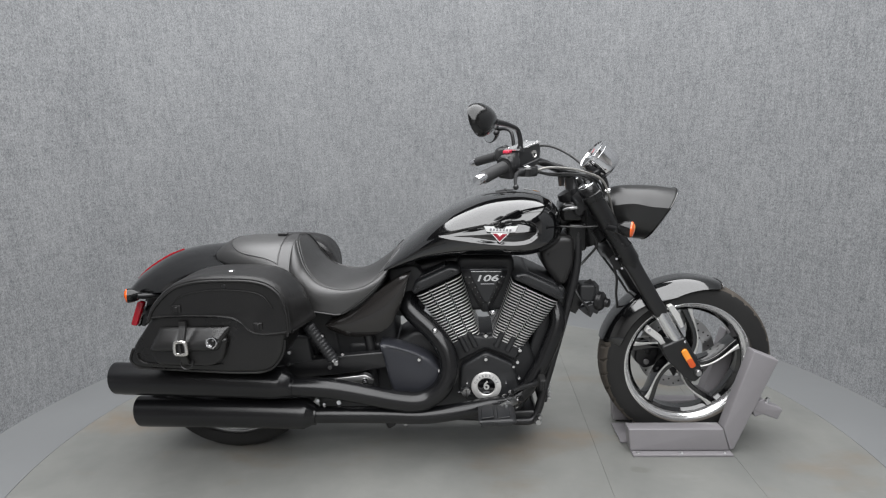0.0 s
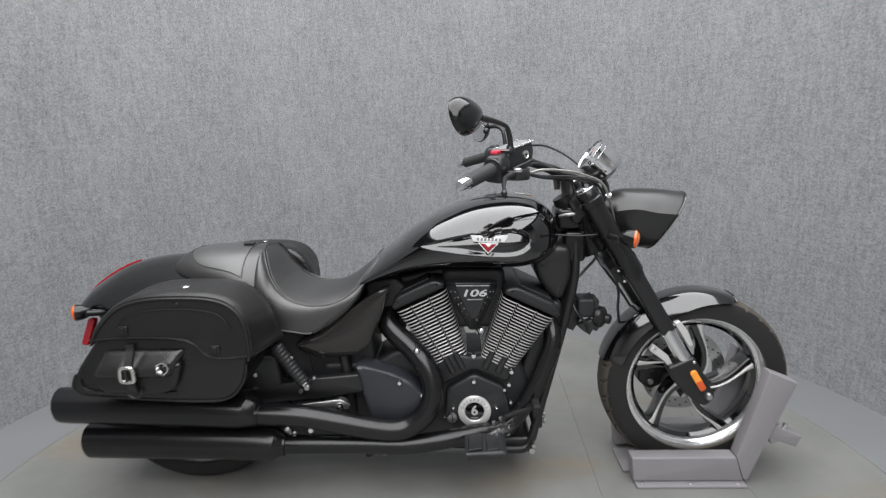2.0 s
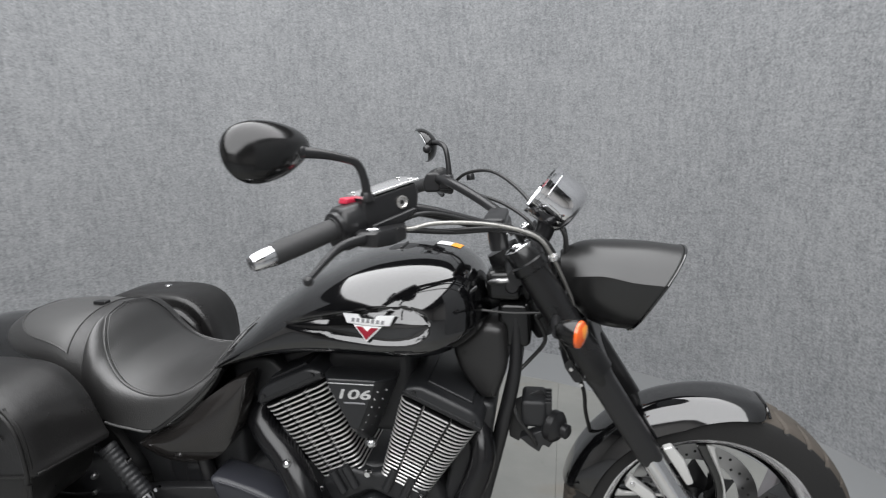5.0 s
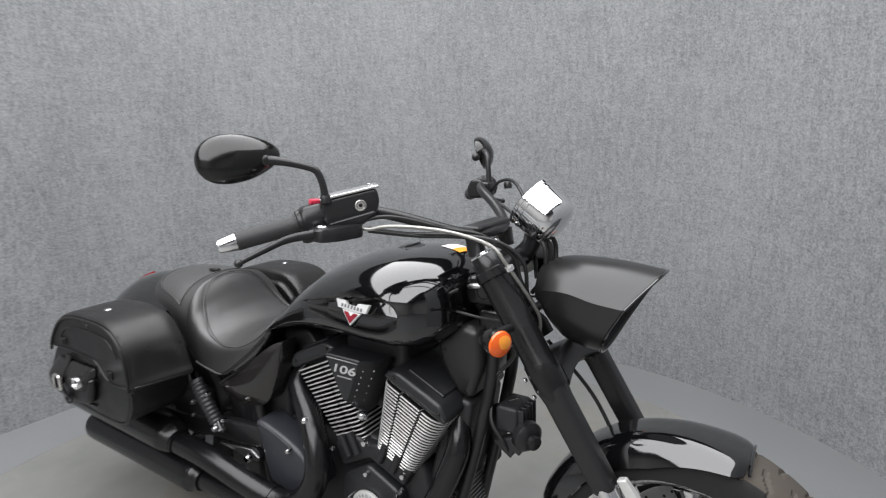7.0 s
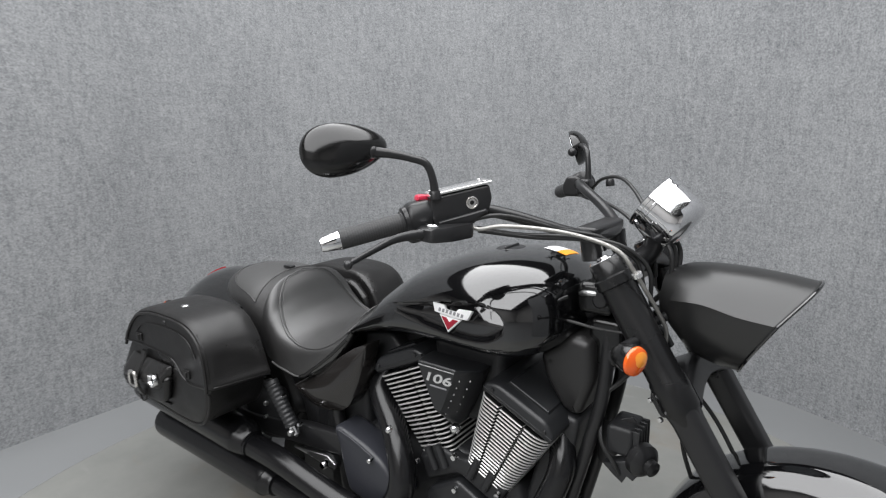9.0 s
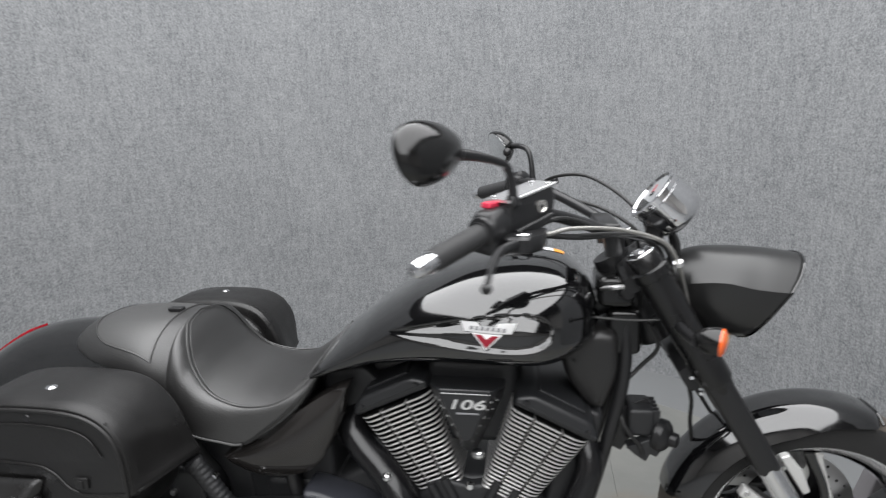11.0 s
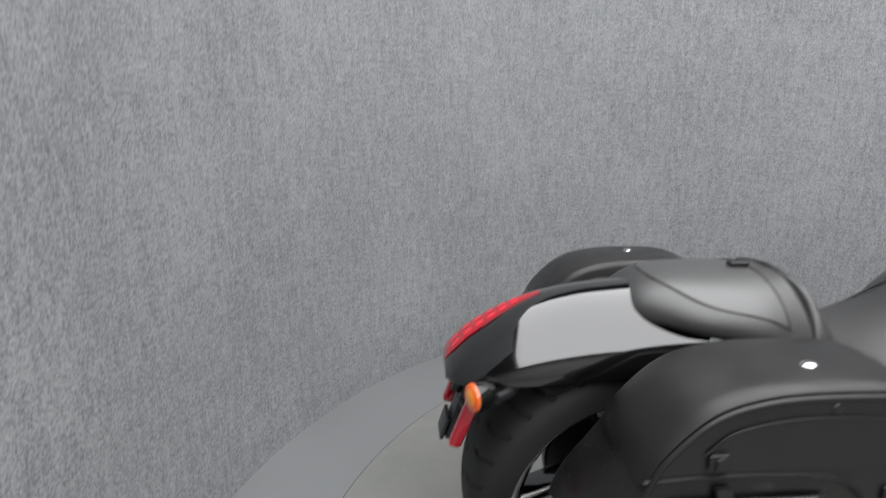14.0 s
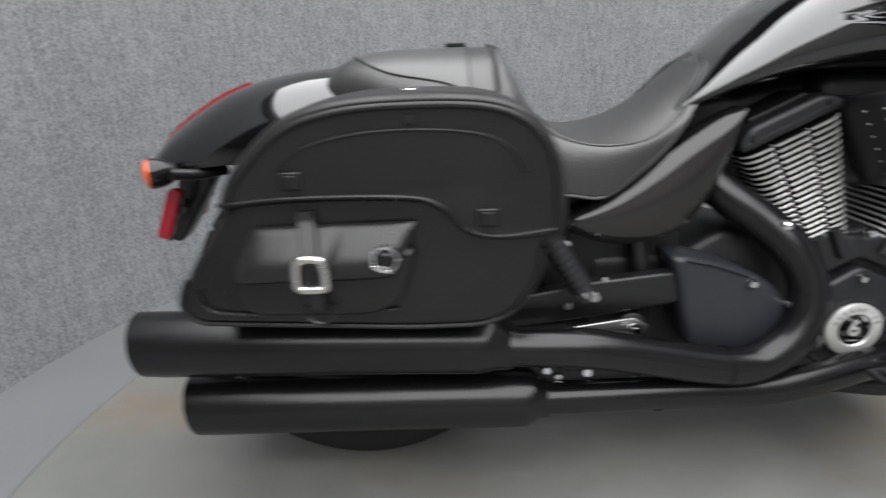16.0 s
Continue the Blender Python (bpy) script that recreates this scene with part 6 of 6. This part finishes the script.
    part("stem_nut", lathe([(0, 0), (0.011, 0), (0.011, 0.012), (0.008, 0.018), (0, 0.018)], mm @ axis((1.068, -0.292, 1.078) if s > 0 else (1.041, -0.298, 1.080), (-0.1, 0, 1)), 12), SATIN, st)
    nrm = Vector((-0.87, 0.39, -0.30)).normalized()
    lng = Vector((0.41, 0.91, 0.0)).normalized()
    upv = nrm.cross(lng).normalized()
    if upv.z < 0:
        upv = -upv
    ctr = Vector((0.927, -0.402, 1.174)) if s < 0 else Vector((0.924, -0.4065, 1.169))
    M = mm @ Matrix(((lng.x, nrm.x, upv.x, ctr.x), (lng.y, nrm.y, upv.y, ctr.y), (lng.z, nrm.z, upv.z, ctr.z), (0, 0, 0, 1)))
    if s > 0:
        M = M @ Matrix.Diagonal((0.88, 1.0, 1.06, 1))
    outline = []
    for k in range(48):
        a = 2 * math.pi * k / 48
        c, sn = math.cos(a), math.sin(a)
        ax_ = (0.079 if s < 0 else 0.074) * abs(c) ** (2 / 2.12) * (1 if c > 0 else -1)
        az_ = (0.0455 - 0.012 * c) * abs(sn) ** (2 / 2.05) * (1 if sn > 0 else -1)
        outline.append((ax_, az_ + 0.004 * c))
    rings = []
    for q_, d in ((0.97, 0.010), (1.0, 0.008), (1.0, 0.002), (0.97, -0.005), (0.88, -0.013), (0.70, -0.021), (0.45, -0.028), (0.20, -0.032), (0.06, -0.033)):
        rings.append([M @ Vector((a * q_, d, b * q_)) for a, b in outline])
    head = part("mirror", loft(rings), PLASTICBLACK, bike, "black teardrop mirror housing")
    part("mirror_glass", prism([(a * 0.93, b * 0.92) for a, b in outline], 0.0108, 0.0095, 0.0005, M), MIRROR, head, "mirror glass")
    part("mirror_pivot", lathe([(0.012 * math.sin(a), 0.012 * math.cos(a)) for a in np.linspace(0, math.pi, 8)], mm @ Matrix.Translation((0.944, -0.333, 1.160) if s > 0 else (0.960, -0.371, 1.168)), 16), SATIN, head)
# switch block clamp on the bar and the cables
part("bar_clamp", box(1.225, 0.013, 0.998, 0.045, 0.15, 0.022, 0.005), SATIN, bar, "flat bar clamp")
braid = part("brake_hose", tube([(1.082, -0.252, 1.030), (1.098, -0.244, 1.023), (1.135, -0.222, 1.028), (1.20, -0.185, 1.022), (1.26, -0.152, 1.008), (1.315, -0.130, 0.985), (1.342, -0.118, 0.948), (1.376, -0.072, 0.862), (1.386, -0.055, 0.82), (1.375, -0.045, 0.755)], 0.0039, 12, 6), BRAID, bike, "braided steel brake hose")
part("hose_clip", lathe([(0, 0), (0.009, 0), (0.009, 0.008), (0, 0.008)], axis((1.345, -0.115, 0.945), (0.3, 0.3, -0.9)), 14), POLISHED, braid)
for pts in ([(1.085, -0.23, 1.022), (1.14, -0.175, 1.006), (1.22, -0.12, 1.0), (1.30, -0.08, 0.985), (1.345, -0.05, 0.94), (1.35, -0.04, 0.87)],
            [(1.09, -0.235, 1.018), (1.16, -0.16, 1.000), (1.25, -0.10, 0.992), (1.32, -0.06, 0.96), (1.34, -0.05, 0.90)],
            [(1.085, 0.30, 1.045), (1.13, 0.26, 1.075), (1.20, 0.20, 1.082), (1.27, 0.12, 1.045), (1.315, 0.06, 0.99), (1.33, 0.05, 0.90)],
            [(1.08, 0.28, 1.04), (1.15, 0.2, 1.03), (1.24, 0.12, 1.01), (1.31, 0.07, 0.96), (1.33, 0.05, 0.88)],
            [(1.06, -0.28, 1.03), (1.12, -0.21, 1.045), (1.2, -0.12, 1.012), (1.27, -0.07, 0.99), (1.29, -0.04, 0.93)]):
    part("cable", tube(pts, 0.0042, 10, 6), CABLE, bike, "black control cable")


# ---- wheel chock ----
chock = base("wheel_chock", 1.7, MID, "grey steel wheel chock bolted to the turntable holding the front wheel", "wheel chock")
for s, y0, y1 in ((-1, -0.128, -0.078), (1, 0.094, 0.144)):
    part("side_beam", prism([(1.456, 0.012), (1.447, 0.095), (1.778, 0.095), (1.806, 0.012)], y0, y1, 0.004, r=0.004), CHOCK, chock, "grey square steel beam")
    part("upright", prism([(1.808, 0.012), (1.7795, 0.095), (1.862, 0.384), (1.948, 0.348), (1.822, 0.016)], y0 + 0.002 * -s, y1, 0.004, r=0.004), CHOCK, chock, "raked grey steel upright")
    pl = part("base_plate", box(1.635, MID + s * 0.135, 0.005, 0.35, 0.05, 0.008, 0.002), CHOCK, chock, "bolted base plate")
    for x in (1.48, 1.635, 1.785):
        bolt("plate_bolt", (x, MID + s * 0.147, 0.008), (0, 0, 1), 0.006, pl, STEEL, 0.004)
part("cross_beam", box(1.905, MID, 0.165, 0.05, 0.24, 0.055, 0.004, Matrix.Translation((1.905, 0, 0.165)) @ Matrix.Rotation(radians(-20), 4, "Y") @ Matrix.Translation((-1.905, 0, -0.165))), CHOCK, chock)
stub = part("stub_tube", box(1.935, -0.09, 0.158, 0.095, 0.046, 0.042, 0.004, Matrix.Translation((1.935, 0, 0.158)) @ Matrix.Rotation(radians(22), 4, "Y") @ Matrix.Translation((-1.935, 0, -0.158))), CHOCK, chock, "short square stub tube")
bolt("stub_bolt", (1.932, -0.10, 0.180), (0.3, 0, 1), 0.007, chock, CHROME, 0.02)
part("floor_plate", prism([(1.44, 0.004), (1.80, 0.004), (1.80, 0.010), (1.44, 0.010)], MID - 0.07, MID + 0.07, 0.0015), CHOCK, chock)

# the front end sits a little over to the far side
FRONT = {"fork_leg", "upper_clamp", "lower_clamp", "steering_head", "front_fender", "front_wheel", "front_caliper", "headlight_cowl", "speedometer"}
for ob in bike.children:
    if ob.name.split(".")[0] in FRONT:
        ob.matrix_basis = Matrix.Translation((0, 0.014, 0)) @ ob.matrix_basis

# the motorcycle and all on it stand a degree askew on the turntable
SKEW = Matrix.Translation((0.65, -0.2, 0)) @ Matrix.Rotation(radians(1.3), 4, "Z") @ Matrix.Translation((-0.65, 0.2, 0))
for ob in list(scene.objects):
    if ob.parent is None and ob.name.split(".")[0] in ("motorcycle", "saddlebag", "wheel_chock"):
        ob.matrix_world = SKEW @ Matrix.Translation(ob.location)
